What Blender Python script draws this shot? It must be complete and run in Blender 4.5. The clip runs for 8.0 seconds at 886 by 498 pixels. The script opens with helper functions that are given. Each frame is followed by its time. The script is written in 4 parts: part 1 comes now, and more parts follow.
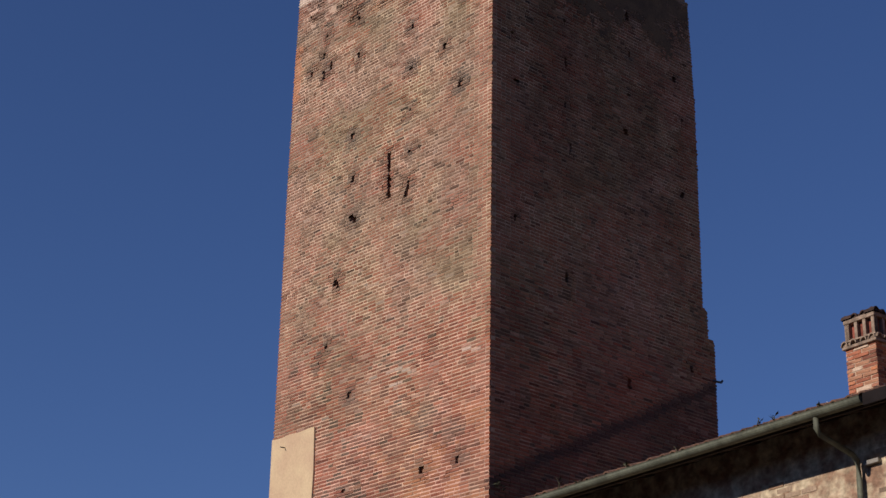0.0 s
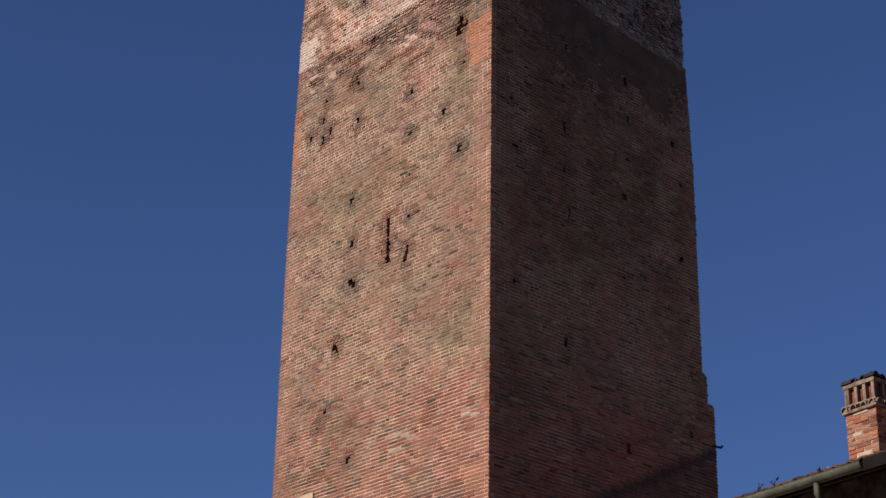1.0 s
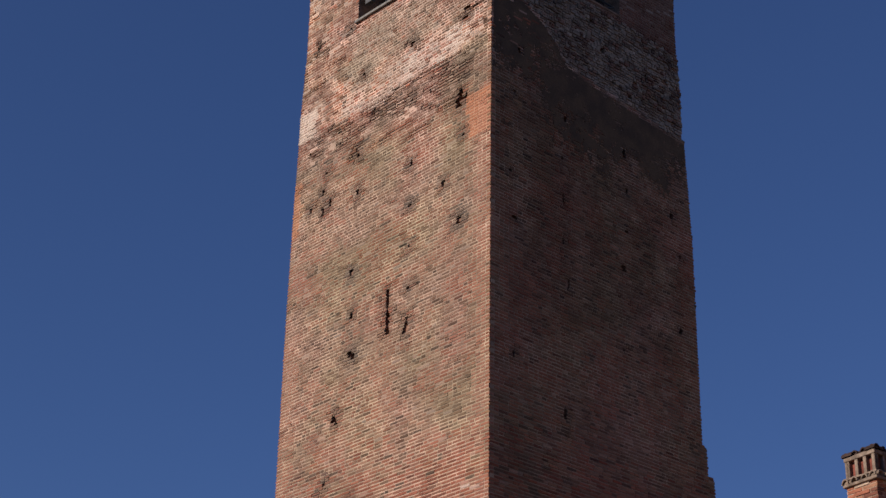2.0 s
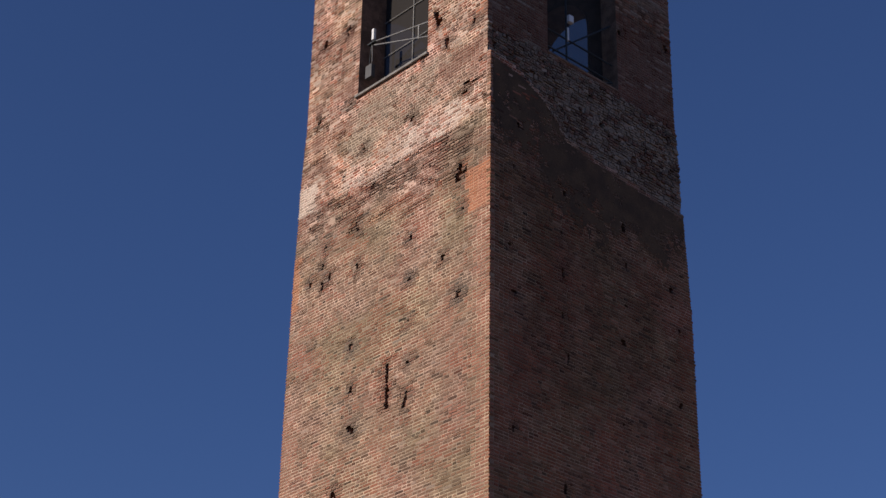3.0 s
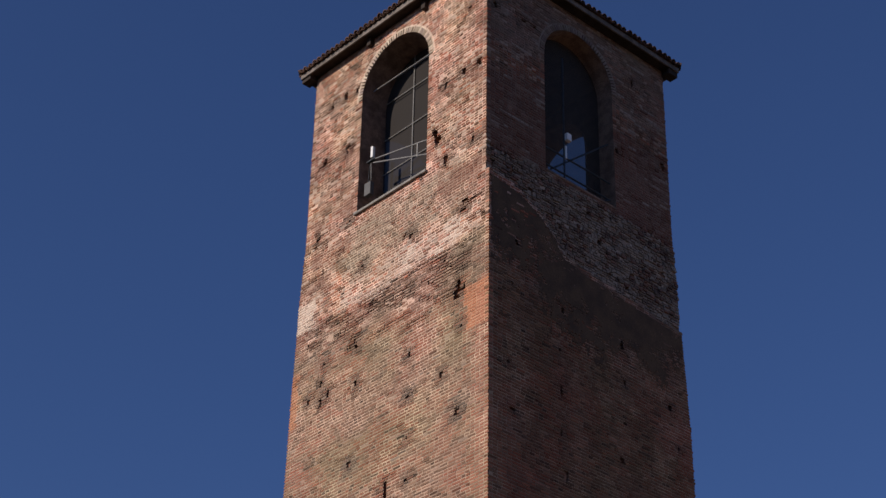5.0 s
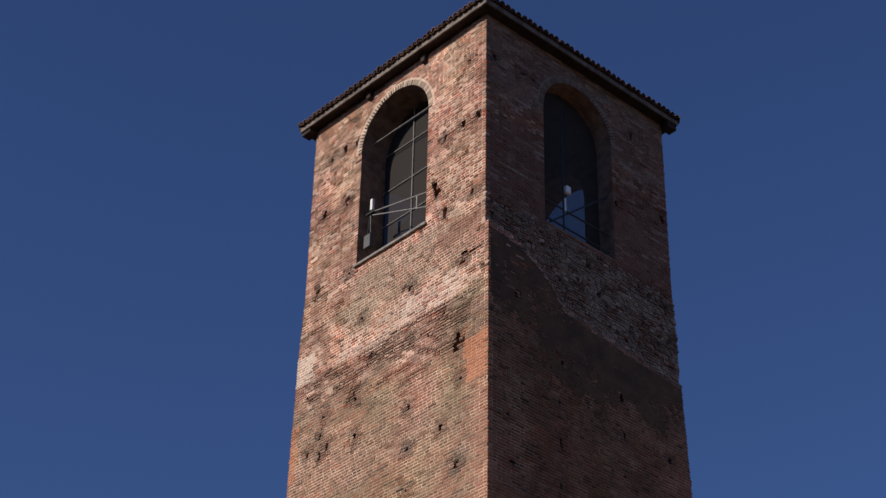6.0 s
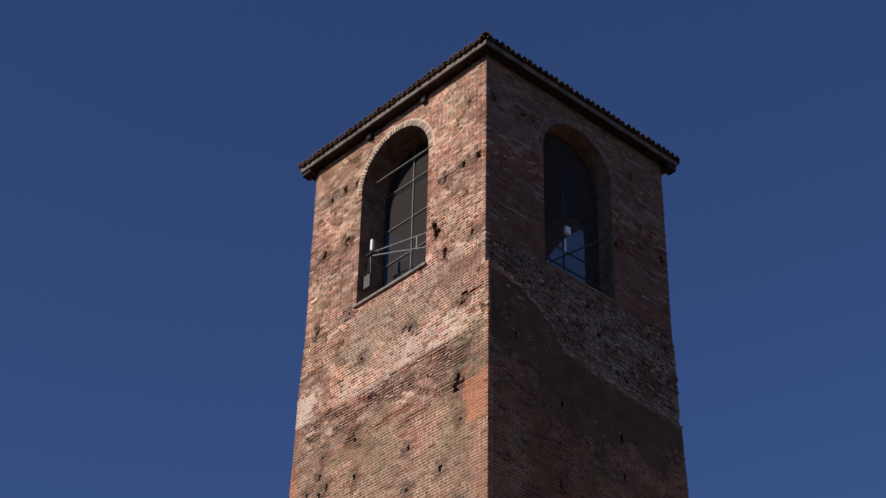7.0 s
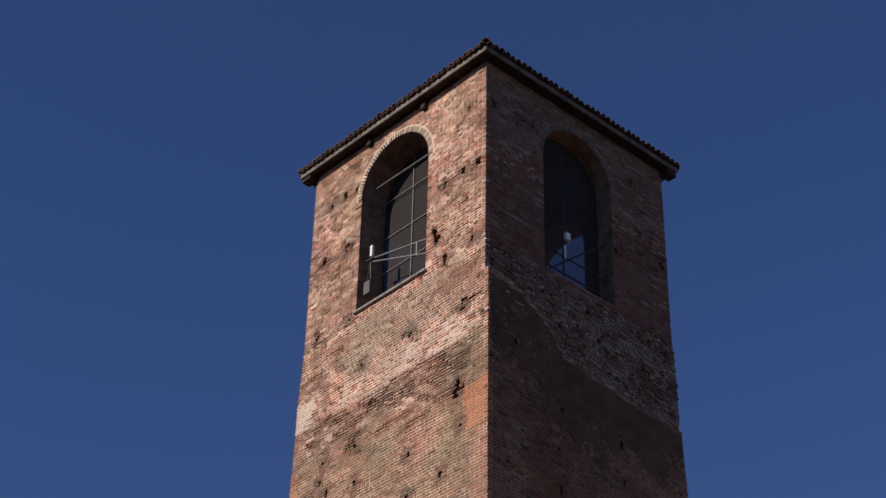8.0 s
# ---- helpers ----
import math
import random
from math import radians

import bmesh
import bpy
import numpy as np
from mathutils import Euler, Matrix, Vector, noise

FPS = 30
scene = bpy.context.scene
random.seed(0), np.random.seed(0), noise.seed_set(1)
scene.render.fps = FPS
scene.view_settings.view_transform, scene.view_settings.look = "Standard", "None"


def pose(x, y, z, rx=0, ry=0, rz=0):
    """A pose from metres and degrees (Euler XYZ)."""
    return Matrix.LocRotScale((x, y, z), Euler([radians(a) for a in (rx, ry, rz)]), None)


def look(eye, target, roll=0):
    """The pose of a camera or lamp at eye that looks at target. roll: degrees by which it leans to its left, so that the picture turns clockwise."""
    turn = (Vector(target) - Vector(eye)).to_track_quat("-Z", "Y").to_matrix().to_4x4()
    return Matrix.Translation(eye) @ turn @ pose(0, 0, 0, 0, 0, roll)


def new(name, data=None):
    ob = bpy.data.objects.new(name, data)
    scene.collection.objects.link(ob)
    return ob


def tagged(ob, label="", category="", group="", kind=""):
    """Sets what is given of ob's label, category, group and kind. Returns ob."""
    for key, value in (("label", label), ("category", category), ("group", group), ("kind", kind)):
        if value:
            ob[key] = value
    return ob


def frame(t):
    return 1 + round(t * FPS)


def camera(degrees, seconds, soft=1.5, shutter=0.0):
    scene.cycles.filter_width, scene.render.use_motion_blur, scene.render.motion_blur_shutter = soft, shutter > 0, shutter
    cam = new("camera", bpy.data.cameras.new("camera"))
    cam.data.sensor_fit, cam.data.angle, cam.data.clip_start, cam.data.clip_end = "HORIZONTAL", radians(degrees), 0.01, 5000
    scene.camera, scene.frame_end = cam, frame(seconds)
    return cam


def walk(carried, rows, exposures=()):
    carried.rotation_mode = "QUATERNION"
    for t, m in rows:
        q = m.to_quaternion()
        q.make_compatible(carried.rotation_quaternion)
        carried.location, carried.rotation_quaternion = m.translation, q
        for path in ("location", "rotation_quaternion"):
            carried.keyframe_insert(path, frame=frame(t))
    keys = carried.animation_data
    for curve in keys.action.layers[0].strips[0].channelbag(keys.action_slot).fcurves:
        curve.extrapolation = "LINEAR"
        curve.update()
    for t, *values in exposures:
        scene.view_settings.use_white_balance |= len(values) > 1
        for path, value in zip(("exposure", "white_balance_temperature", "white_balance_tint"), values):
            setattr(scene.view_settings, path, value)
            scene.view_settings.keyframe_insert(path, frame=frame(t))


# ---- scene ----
cam = camera(26.8, 8.0, soft=1.5)
EYE = Vector((0.0, 0.0, 1.6))
# seconds, upward tilt, turn to the left, roll (degrees); the camera stands on a tripod and only tilts
ROWS = [
    (0.0, 22.724, 0.000, 1.024), (0.5, 23.626, -0.002, 1.018), (1.0, 24.718, 0.008, 1.029), (1.5, 25.814, 0.014, 1.062),
    (3.0, 29.210, 0.060, 1.080), (3.5, 30.327, 0.067, 1.098), (4.0, 31.255, 0.082, 1.121), (4.5, 32.006, 0.080, 1.154),
    (6.0, 34.431, 0.104, 1.184), (6.5, 35.095, 0.120, 1.208), (7.0, 35.676, 0.135, 1.237), (7.5, 35.787, 0.136, 1.258),
    (8.0, 35.863, 0.135, 1.257),
]


def aim(tilt, turn):
    a, b = radians(tilt), radians(turn)
    return EYE + 30 * Vector((-math.sin(b) * math.cos(a), math.cos(b) * math.cos(a), math.sin(a)))


walk(cam, [(t, look(EYE, aim(p, y), r)) for t, p, y, r in ROWS])

# ---- light ----
SUN_EL, SUN_DIR = radians(28.0), Vector((-0.883, -0.469, 0.0))
world = bpy.data.worlds.new("sky")
scene.world = world
world.use_nodes = True
wn = world.node_tree
wn.nodes.clear()
sky = wn.nodes.new("ShaderNodeTexSky")
sky.sky_type, sky.sun_disc = "NISHITA", False
sky.sun_elevation, sky.sun_rotation = SUN_EL, math.atan2(SUN_DIR.x, SUN_DIR.y) % (2 * math.pi)
sky.air_density, sky.dust_density, sky.ozone_density, sky.altitude = 1.0, 0.0, 6.0, 100.0
wbg, wout = wn.nodes.new("ShaderNodeBackground"), wn.nodes.new("ShaderNodeOutputWorld")
wbg.inputs["Strength"].default_value = 0.0605
polar = wn.nodes.new("ShaderNodeMix")  # the deep blue of a polarised clear sky
polar.data_type, polar.blend_type = "RGBA", "MULTIPLY"
polar.inputs[0].default_value, polar.inputs[7].default_value = 1.0, (0.90, 0.925, 1.205, 1)
wn.links.new(sky.outputs[0], polar.inputs[6])
wn.links.new(polar.outputs[2], wbg.inputs["Color"])
wn.links.new(wbg.outputs[0], wout.inputs["Surface"])
sun = new("sun", bpy.data.lights.new("sun", "SUN"))
sun.data.energy, sun.data.angle, sun.data.color = 4.0, radians(0.53), (1.0, 0.885, 0.78)
to_sun = Vector((SUN_DIR.x * math.cos(SUN_EL), SUN_DIR.y * math.cos(SUN_EL), math.sin(SUN_EL)))
sun.matrix_world = look((0, 0, 60), Vector((0, 0, 60)) - to_sun)


# ---- materials ----
def material(name, colour, rough=0.85, metal=0.0, vary=0.35, scale=6.0, fine=60.0, bump=0.4, depth=0.01, tint=False, spread=0.0, second=None):
    """A surface with stains at one scale and grain at another; tint: the colour of each piece from its own attribute."""
    m = bpy.data.materials.new(name)
    m.use_nodes = True
    t = m.node_tree
    n, l = t.nodes, t.links
    b = n["Principled BSDF"]
    b.inputs["Roughness"].default_value, b.inputs["Metallic"].default_value = rough, metal
    b.inputs["Specular IOR Level"].default_value = 0.25
    tc = n.new("ShaderNodeTexCoord")
    big, small = n.new("ShaderNodeTexNoise"), n.new("ShaderNodeTexNoise")
    big.inputs["Scale"].default_value, big.inputs["Detail"].default_value = scale, 6.0
    small.inputs["Scale"].default_value, small.inputs["Detail"].default_value = fine, 4.0
    for q in (big, small):
        l.new(tc.outputs["Object"], q.inputs["Vector"])
    if tint:
        src = n.new("ShaderNodeAttribute")
        src.attribute_name = "tint"
        base = src.outputs["Color"]
    else:
        mixc = n.new("ShaderNodeMix")
        mixc.data_type = "RGBA"
        ramp = n.new("ShaderNodeMapRange")
        ramp.inputs[1].default_value, ramp.inputs[2].default_value = 0.38, 0.62
        l.new(big.outputs["Fac"], ramp.inputs[0])
        l.new(ramp.outputs[0], mixc.inputs[0])
        mixc.inputs[6].default_value = (*colour, 1)
        mixc.inputs[7].default_value = (*(second or [c * (1 - vary) for c in colour]), 1)
        base = mixc.outputs[2]
    hsv = n.new("ShaderNodeHueSaturation")
    l.new(base, hsv.inputs["Color"])
    val = n.new("ShaderNodeMapRange")
    val.inputs[1].default_value, val.inputs[2].default_value = 0.25, 0.75
    val.inputs[3].default_value, val.inputs[4].default_value = 1 - vary * 0.6, 1 + vary * 0.6
    l.new(small.outputs["Fac"], val.inputs[0])
    if spread:
        info = n.new("ShaderNodeObjectInfo")
        rnd = n.new("ShaderNodeMapRange")
        rnd.inputs[3].default_value, rnd.inputs[4].default_value = 1 - spread, 1 + spread
        l.new(info.outputs["Random"], rnd.inputs[0])
        mul = n.new("ShaderNodeMath")
        mul.operation = "MULTIPLY"
        l.new(val.outputs[0], mul.inputs[0])
        l.new(rnd.outputs[0], mul.inputs[1])
        l.new(mul.outputs[0], hsv.inputs["Value"])
    else:
        l.new(val.outputs[0], hsv.inputs["Value"])
    l.new(hsv.outputs[0], b.inputs["Base Color"])
    if bump:
        add = n.new("ShaderNodeMath")
        add.operation = "ADD"
        l.new(small.outputs["Fac"], add.inputs[0])
        l.new(big.outputs["Fac"], add.inputs[1])
        bp = n.new("ShaderNodeBump")
        bp.inputs["Strength"].default_value, bp.inputs["Distance"].default_value = bump, depth
        l.new(add.outputs[0], bp.inputs["Height"])
        l.new(bp.outputs[0], b.inputs["Normal"])
    return m


M_BRICK = material("old_brick", (1, 1, 1), 0.92, vary=0.45, scale=9, fine=38, bump=0.7, depth=0.012, tint=True)
M_MORTAR = material("lime_mortar", (0.66, 0.51, 0.365), 0.95, vary=0.3, scale=2.2, fine=45, bump=0.5, depth=0.008, second=(0.50, 0.365, 0.255))
M_JOINT = material("old_lime_joints", (1, 1, 1), 0.95, vary=0.4, scale=7, fine=34, bump=0.6, depth=0.006, tint=True)
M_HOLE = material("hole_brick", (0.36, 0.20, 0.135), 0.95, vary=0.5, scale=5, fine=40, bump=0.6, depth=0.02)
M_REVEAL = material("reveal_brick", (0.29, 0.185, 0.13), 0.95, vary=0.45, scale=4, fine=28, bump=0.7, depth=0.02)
M_CORE = material("rubble_core", (0.22, 0.155, 0.115), 0.95, vary=0.4, scale=3, fine=30, bump=0.8, depth=0.03)
M_PLASTER = material("ochre_plaster", (0.62, 0.47, 0.29), 0.9, vary=0.16, scale=1.6, fine=22, bump=0.25, depth=0.01, second=(0.55, 0.39, 0.25))
M_TILE = material("terracotta_tile", (0.17, 0.095, 0.065), 0.9, vary=0.5, scale=4, fine=40, bump=0.5, depth=0.008, spread=0.4)
M_WOOD = material("weathered_wood", (0.225, 0.19, 0.163), 0.85, vary=0.45, scale=5, fine=70, bump=0.5, depth=0.006)
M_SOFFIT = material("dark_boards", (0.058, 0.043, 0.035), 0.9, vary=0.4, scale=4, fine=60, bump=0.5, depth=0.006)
# near black to read as unlit eave, not a board's own colour
M_EAVEDARK = material("unlit_eave_board", (0.014, 0.010, 0.010), 0.95, vary=0.4, scale=4, fine=60, bump=0.4, depth=0.006)
M_ZINC = material("zinc_sheet", (0.148, 0.156, 0.115), 0.7, 0.2, vary=0.35, scale=5, fine=30, bump=0.15, depth=0.004)
M_STEEL = material("galvanised_steel", (0.30, 0.29, 0.275), 0.6, 0.2, vary=0.25, scale=12, fine=80, bump=0.1, depth=0.002)
M_DARKSTEEL = material("dark_painted_steel", (0.05, 0.055, 0.06), 0.6, 0.2, vary=0.3, scale=12, fine=80, bump=0.1, depth=0.002)
M_WHITE = material("white_enamel", (0.82, 0.81, 0.78), 0.5, vary=0.08, scale=10, fine=60, bump=0.05, depth=0.002)
M_GREYBOX = material("grey_plastic", (0.115, 0.112, 0.11), 0.6, vary=0.2, scale=8, fine=60, bump=0.05, depth=0.002)
M_SOOTTILE = material("sooty_clay_tile", (0.075, 0.045, 0.036), 0.9, vary=0.5, scale=8, fine=50, bump=0.5, depth=0.008)
M_CROWN = material("sooty_terracotta", (0.36, 0.265, 0.195), 0.9, vary=0.5, scale=9, fine=50, bump=0.5, depth=0.008)
M_STONE = material("sill_stone", (0.30, 0.28, 0.25), 0.85, vary=0.35, scale=6, fine=50, bump=0.4, depth=0.006)
M_SOOTRED = material("sooty_red_brick", (0.28, 0.085, 0.06), 0.95, vary=0.5, scale=9, fine=50, bump=0.5, depth=0.008)
M_RENDER = material("patchy_lime_render", (0.55, 0.455, 0.315), 0.92, vary=0.7, scale=5.0, fine=12, bump=0.8, depth=0.03, second=(0.27, 0.165, 0.11))
M_GROUND = material("paving", (0.065, 0.054, 0.045), 0.9, vary=0.35, scale=0.4, fine=9, bump=0.4, depth=0.02)
M_LEAF = material("dry_weed", (0.085, 0.08, 0.045), 0.8, vary=0.4, scale=20, fine=90, bump=0.2, depth=0.002)


def net_material(least, most, grey):
    """A fine bird net: half of it threads, half of it air."""
    m = bpy.data.materials.new("bird_net")
    m.use_nodes = True
    n, l = m.node_tree.nodes, m.node_tree.links
    n.clear()
    out, mix = n.new("ShaderNodeOutputMaterial"), n.new("ShaderNodeMixShader")
    dif, clear = n.new("ShaderNodeBsdfDiffuse"), n.new("ShaderNodeBsdfTransparent")
    noise_t, tc, mr = n.new("ShaderNodeTexNoise"), n.new("ShaderNodeTexCoord"), n.new("ShaderNodeMapRange")
    noise_t.inputs["Scale"].default_value = 3.0
    mr.inputs[3].default_value, mr.inputs[4].default_value = least, most
    l.new(tc.outputs["Object"], noise_t.inputs["Vector"])
    l.new(noise_t.outputs["Fac"], mr.inputs[0])
    l.new(mr.outputs[0], mix.inputs[0])
    dif.inputs["Color"].default_value = (grey, grey * 0.9, grey * 0.85, 1)
    l.new(clear.outputs[0], mix.inputs[1])
    l.new(dif.outputs[0], mix.inputs[2])
    l.new(mix.outputs[0], out.inputs["Surface"])
    return m


M_NET, M_NET_DENSE = net_material(0.70, 0.80, 0.066), net_material(0.91, 0.96, 0.045)

# ---- building blocks ----
CUBE = [(0, 3, 2, 1), (4, 5, 6, 7), (0, 1, 5, 4), (1, 2, 6, 5), (2, 3, 7, 6), (3, 0, 4, 7)]


class Geo:
    """Collects vertices and faces for one mesh."""

    def __init__(self):
        self.v, self.f = [], []

    def add(self, verts, faces):
        k = len(self.v)
        self.v += [tuple(p) for p in verts]
        self.f += [tuple(i + k for i in q) for q in faces]
        return self

    def box(self, a, b):
        (x0, y0, z0), (x1, y1, z1) = a, b
        return self.add([(x0, y0, z0), (x1, y0, z0), (x1, y1, z0), (x0, y1, z0), (x0, y0, z1), (x1, y0, z1), (x1, y1, z1), (x0, y1, z1)], CUBE)

    def prism(self, ring, way):
        """A closed ring of points pushed along way."""
        w, k = Vector(way), len(ring)
        lo = [Vector(p) for p in ring]
        return self.add(lo + [p + w for p in lo], [tuple(range(k))[::-1], tuple(range(k, 2 * k))] + [(i, (i + 1) % k, (i + 1) % k + k, i + k) for i in range(k)])

    def tube(self, path, radius, sides=10):
        """A pipe along a line of points."""
        pts = [Vector(p) for p in path]
        rings = []
        for i, p in enumerate(pts):
            d = (pts[min(i + 1, len(pts) - 1)] - pts[max(i - 1, 0)]).normalized()
            side = d.cross(Vector((0, 0, 1)) if abs(d.z) < 0.95 else Vector((1, 0, 0))).normalized()
            up = side.cross(d)
            rings.append([p + radius * (math.cos(2 * math.pi * k / sides) * side + math.sin(2 * math.pi * k / sides) * up) for k in range(sides)])
        faces = [tuple(range(sides))[::-1], tuple(range((len(pts) - 1) * sides, len(pts) * sides))]
        for i in range(len(pts) - 1):
            for k in range(sides):
                a, b = i * sides + k, i * sides + (k + 1) % sides
                faces.append((a, b, b + sides, a + sides))
        return self.add([p for r in rings for p in r], faces)

    def mesh(self, name, mat, smooth=False):
        me = bpy.data.meshes.new(name)
        me.from_pydata(self.v, [], self.f)
        me.materials.append(mat)
        if smooth:
            me.polygons.foreach_set("use_smooth", [True] * len(me.polygons))
        me.update()
        return me


def part(name, geo, mat, parent, label="", smooth=False, bevel=0.0):
    ob = new(name, geo if isinstance(geo, bpy.types.Mesh) else geo.mesh(name, mat, smooth))
    ob.parent = parent
    if label:
        tagged(ob, label)
    if bevel:
        md = ob.modifiers.new("worn_edges", "BEVEL")
        md.width, md.segments, md.limit_method = bevel, 2, "ANGLE"
    return ob


def thing(name, m, label, category, group="", kind=""):
    ob = new(name)
    ob.matrix_world = m
    return tagged(ob, label, category, group, kind)


GRIDS = {}


def field(u, z, size, seed):
    """Smooth random values from 0 to 1 over a wall, with patches of about that size."""
    if seed not in GRIDS:
        GRIDS[seed] = np.random.RandomState(seed).rand(64, 64)
    g = GRIDS[seed]
    a, b = np.asarray(u, float) / size + 7.3, np.asarray(z, float) / size + 3.1
    i, j = np.floor(a).astype(int), np.floor(b).astype(int)
    s, t = a - i, b - j
    s, t = s * s * (3 - 2 * s), t * t * (3 - 2 * t)
    at = lambda p, q: g[p % 64, q % 64]
    return (at(i, j) * (1 - s) + at(i + 1, j) * s) * (1 - t) + (at(i, j + 1) * (1 - s) + at(i + 1, j + 1) * s) * t


def patch(u, z, u0, u1, z0, z1, soft, seed):
    """1 inside a rectangle with a ragged, soft edge, 0 outside."""
    d = np.minimum(np.minimum(u - u0, u1 - u), np.minimum(z - z0, z1 - z)) + (field(u, z, 0.45, seed) - 0.5) * soft * 2
    return np.clip(d / soft + 0.5, 0, 1)


def blend(c, colour, w):
    w = np.asarray(w)[:, None]
    return c * (1 - w) + np.array(colour) * w


def bricks_mesh(name, place, u0, u1, z0, z1, out, colour, depth, rng, flip=False):
    """One mesh of many bricks: place(u, z, d) gives the point d metres behind the wall's face."""
    n = len(u0)
    wear = lambda: rng.uniform(0.0, 0.005, n)
    vs = np.empty((n, 8, 3))
    mid_u, mid_z = (u0 + u1) / 2, (z0 + z1) / 2
    for k, (a, b) in enumerate(((0, 0), (1, 0), (1, 1), (0, 1))):
        uu, zz = (u1 if a else u0), (z1 if b else z0)
        tilt = rng.uniform(-0.002, 0.002, n)
        vs[:, k] = place(uu + (mid_u - uu) / np.abs(mid_u - uu) * wear(), zz + (mid_z - zz) / np.abs(mid_z - zz) * wear(), -out + tilt)
        vs[:, 4 + k] = place(uu, zz, np.full(n, depth))
    quads = np.array([(0, 1, 2, 3), (0, 4, 5, 1), (1, 5, 6, 2), (2, 6, 7, 3), (3, 7, 4, 0)])
    if flip:
        quads = quads[:, ::-1]
    faces = (np.arange(n)[:, None, None] * 8 + quads[None]).reshape(-1, 4)
    me = bpy.data.meshes.new(name)
    me.from_pydata(vs.reshape(-1, 3).tolist(), [], faces.tolist())
    me.materials.append(M_BRICK)
    at = me.attributes.new("tint", "FLOAT_COLOR", "FACE")
    rgba = np.ones((n, 5, 4), np.float32)
    rgba[:, :, :3] = colour[:, None, :]
    at.data.foreach_set("color", rgba.ravel())
    me.update()
    return me


# ---- ground ----
gg = Geo()
for i in range(24):
    for j in range(24):
        s = lambda k: math.copysign(abs(k / 12) ** 3 * 3000, k)
        xs, ys = (s(i - 12), s(i - 11)), (s(j - 12), s(j - 11))
        gg.add([(xs[0], ys[0], 0), (xs[1], ys[0], 0), (xs[1], ys[1], 0), (xs[0], ys[1], 0)], [(0, 1, 2, 3)])
tagged(new("ground", gg.mesh("ground", M_GROUND)), "flat grey stone-paved town ground", "ground", kind="structure")

# unseen plain walls added beside and behind the camera to shape the light
M_ADDED_WALL = material("added_plain_wall", (0.30, 0.22, 0.165), 0.9, vary=0.3, scale=0.3, fine=6, bump=0.2, depth=0.02)
tagged(new("added_wall_east", Geo().box((24, -24, 0), (24.6, 46, 17)).mesh("added_wall_east", M_ADDED_WALL)), "plain brown wall out of view, added to bounce warm light", "wall", kind="structure")
tagged(new("added_wall_south", Geo().box((-26, -24.6, 0), (24.6, -24, 15)).mesh("added_wall_south", M_ADDED_WALL)), "plain brown wall behind the camera, added to block low sky", "wall", kind="structure")

# unseen too: keeps sun off the ground, so less bounces up
tagged(new("added_wall_west", Geo().box((-24.6, -24, 0), (-24, 50, 11)).mesh("added_wall_west", M_ADDED_WALL)), "plain brown wall out of view, added to shade the ground", "wall", kind="structure")

# ---- the tower ----
# its own axes: x along the shaded face, y along the sunlit face, both from the corner that faces the camera
TOWER = thing("bell_tower", pose(0.853, 32.989, 0, 0, 0, 42.083), "tall square medieval brick bell tower with arched belfry openings", "tower")
COURSE = 0.075
TOP = 31.0
Y_OUT = ([0, 11, 19, 22, 23.2, 24.0, 25.3, 25.7, 40], [6.52, 6.51, 6.50, 6.45, 6.41, 6.41, 6.33, 6.29, 6.29])
X_OUT = ([0, 15.18, 15.24, 15.84, 15.88, 20.6, 22.0, 22.7, 23.1, 23.6, 24.4, 25.0, 26.0, 40], [6.62, 6.62, 6.42, 6.42, 6.28, 6.28, 6.22, 6.18, 6.17, 6.20, 6.21, 6.19, 6.13, 6.13])
OPEN = {"sun": (3.19, 1.215, 25.92, 29.27), "shade": (3.02, 1.16, 25.90, 29.23)}  # centre, half width, sill, springing
RING = 0.21


def joint(z): return np.interp(z, [13.5, 15.5, 22.5, 23.5], [0.0225, 0.024, 0.024, 0.027])  # thickness of the bed joints
def y_out(z): return np.interp(z, *Y_OUT)
def x_out(z): return np.interp(z, *X_OUT)
def scar(u): return np.interp(u, [0, 0.9, 1.6, 2.3, 3.0, 6.3], [24.95, 24.85, 24.5, 23.75, 23.6, 23.3])  # lower edge of the torn outer leaf


def sun_face(u, z, d): return np.stack([d + 0 * u, u, z], -1)


def shade_face(u, z, d):
    lower = np.where(z < scar(u) + 0.12 * (field(u, z, 0.3, 31) - 0.5), -0.10, 0.0)
    return np.stack([u, lower + d, z], -1)


def back_sun(u, z, d): return np.stack([x_out(z) - d, u, z], -1)
def back_shade(u, z, d): return np.stack([u, y_out(z) - d, z], -1)


HOLES_SUN = [(5.58, 29.71), (5.05, 29.71), (4.62, 29.68), (0.59, 29.85), (0.25, 28.1), (0.75, 28.08), (1.36, 28.05), (0.44, 26.0), (1.31, 25.98),
             (5.72, 28.07), (4.86, 28.01), (0.73, 24.27), (4.65, 25.86), (5.81, 25.87), (2.44, 24.39), (4.09, 24.31), (0.83, 22.3), (0.74, 21.37),
             (4.2, 22.29), (2.37, 21.31), (5.32, 22.25), (5.38, 21.74), (5.12, 21.42), (5.36, 21.26), (5.8, 21.47), (4.16, 21.28), (1.34, 20.38),
             (2.37, 20.32), (0.83, 19.35), (2.37, 19.32), (4.25, 19.32), (2.37, 18.33), (4.2, 18.32), (2.38, 17.42), (4.11, 17.34), (4.59, 16.0),
             (4.84, 14.69), (5.1, 14.34), (4.05, 13.42), (0.79, 11.42), (1.79, 11.4), (4.13, 11.4)]
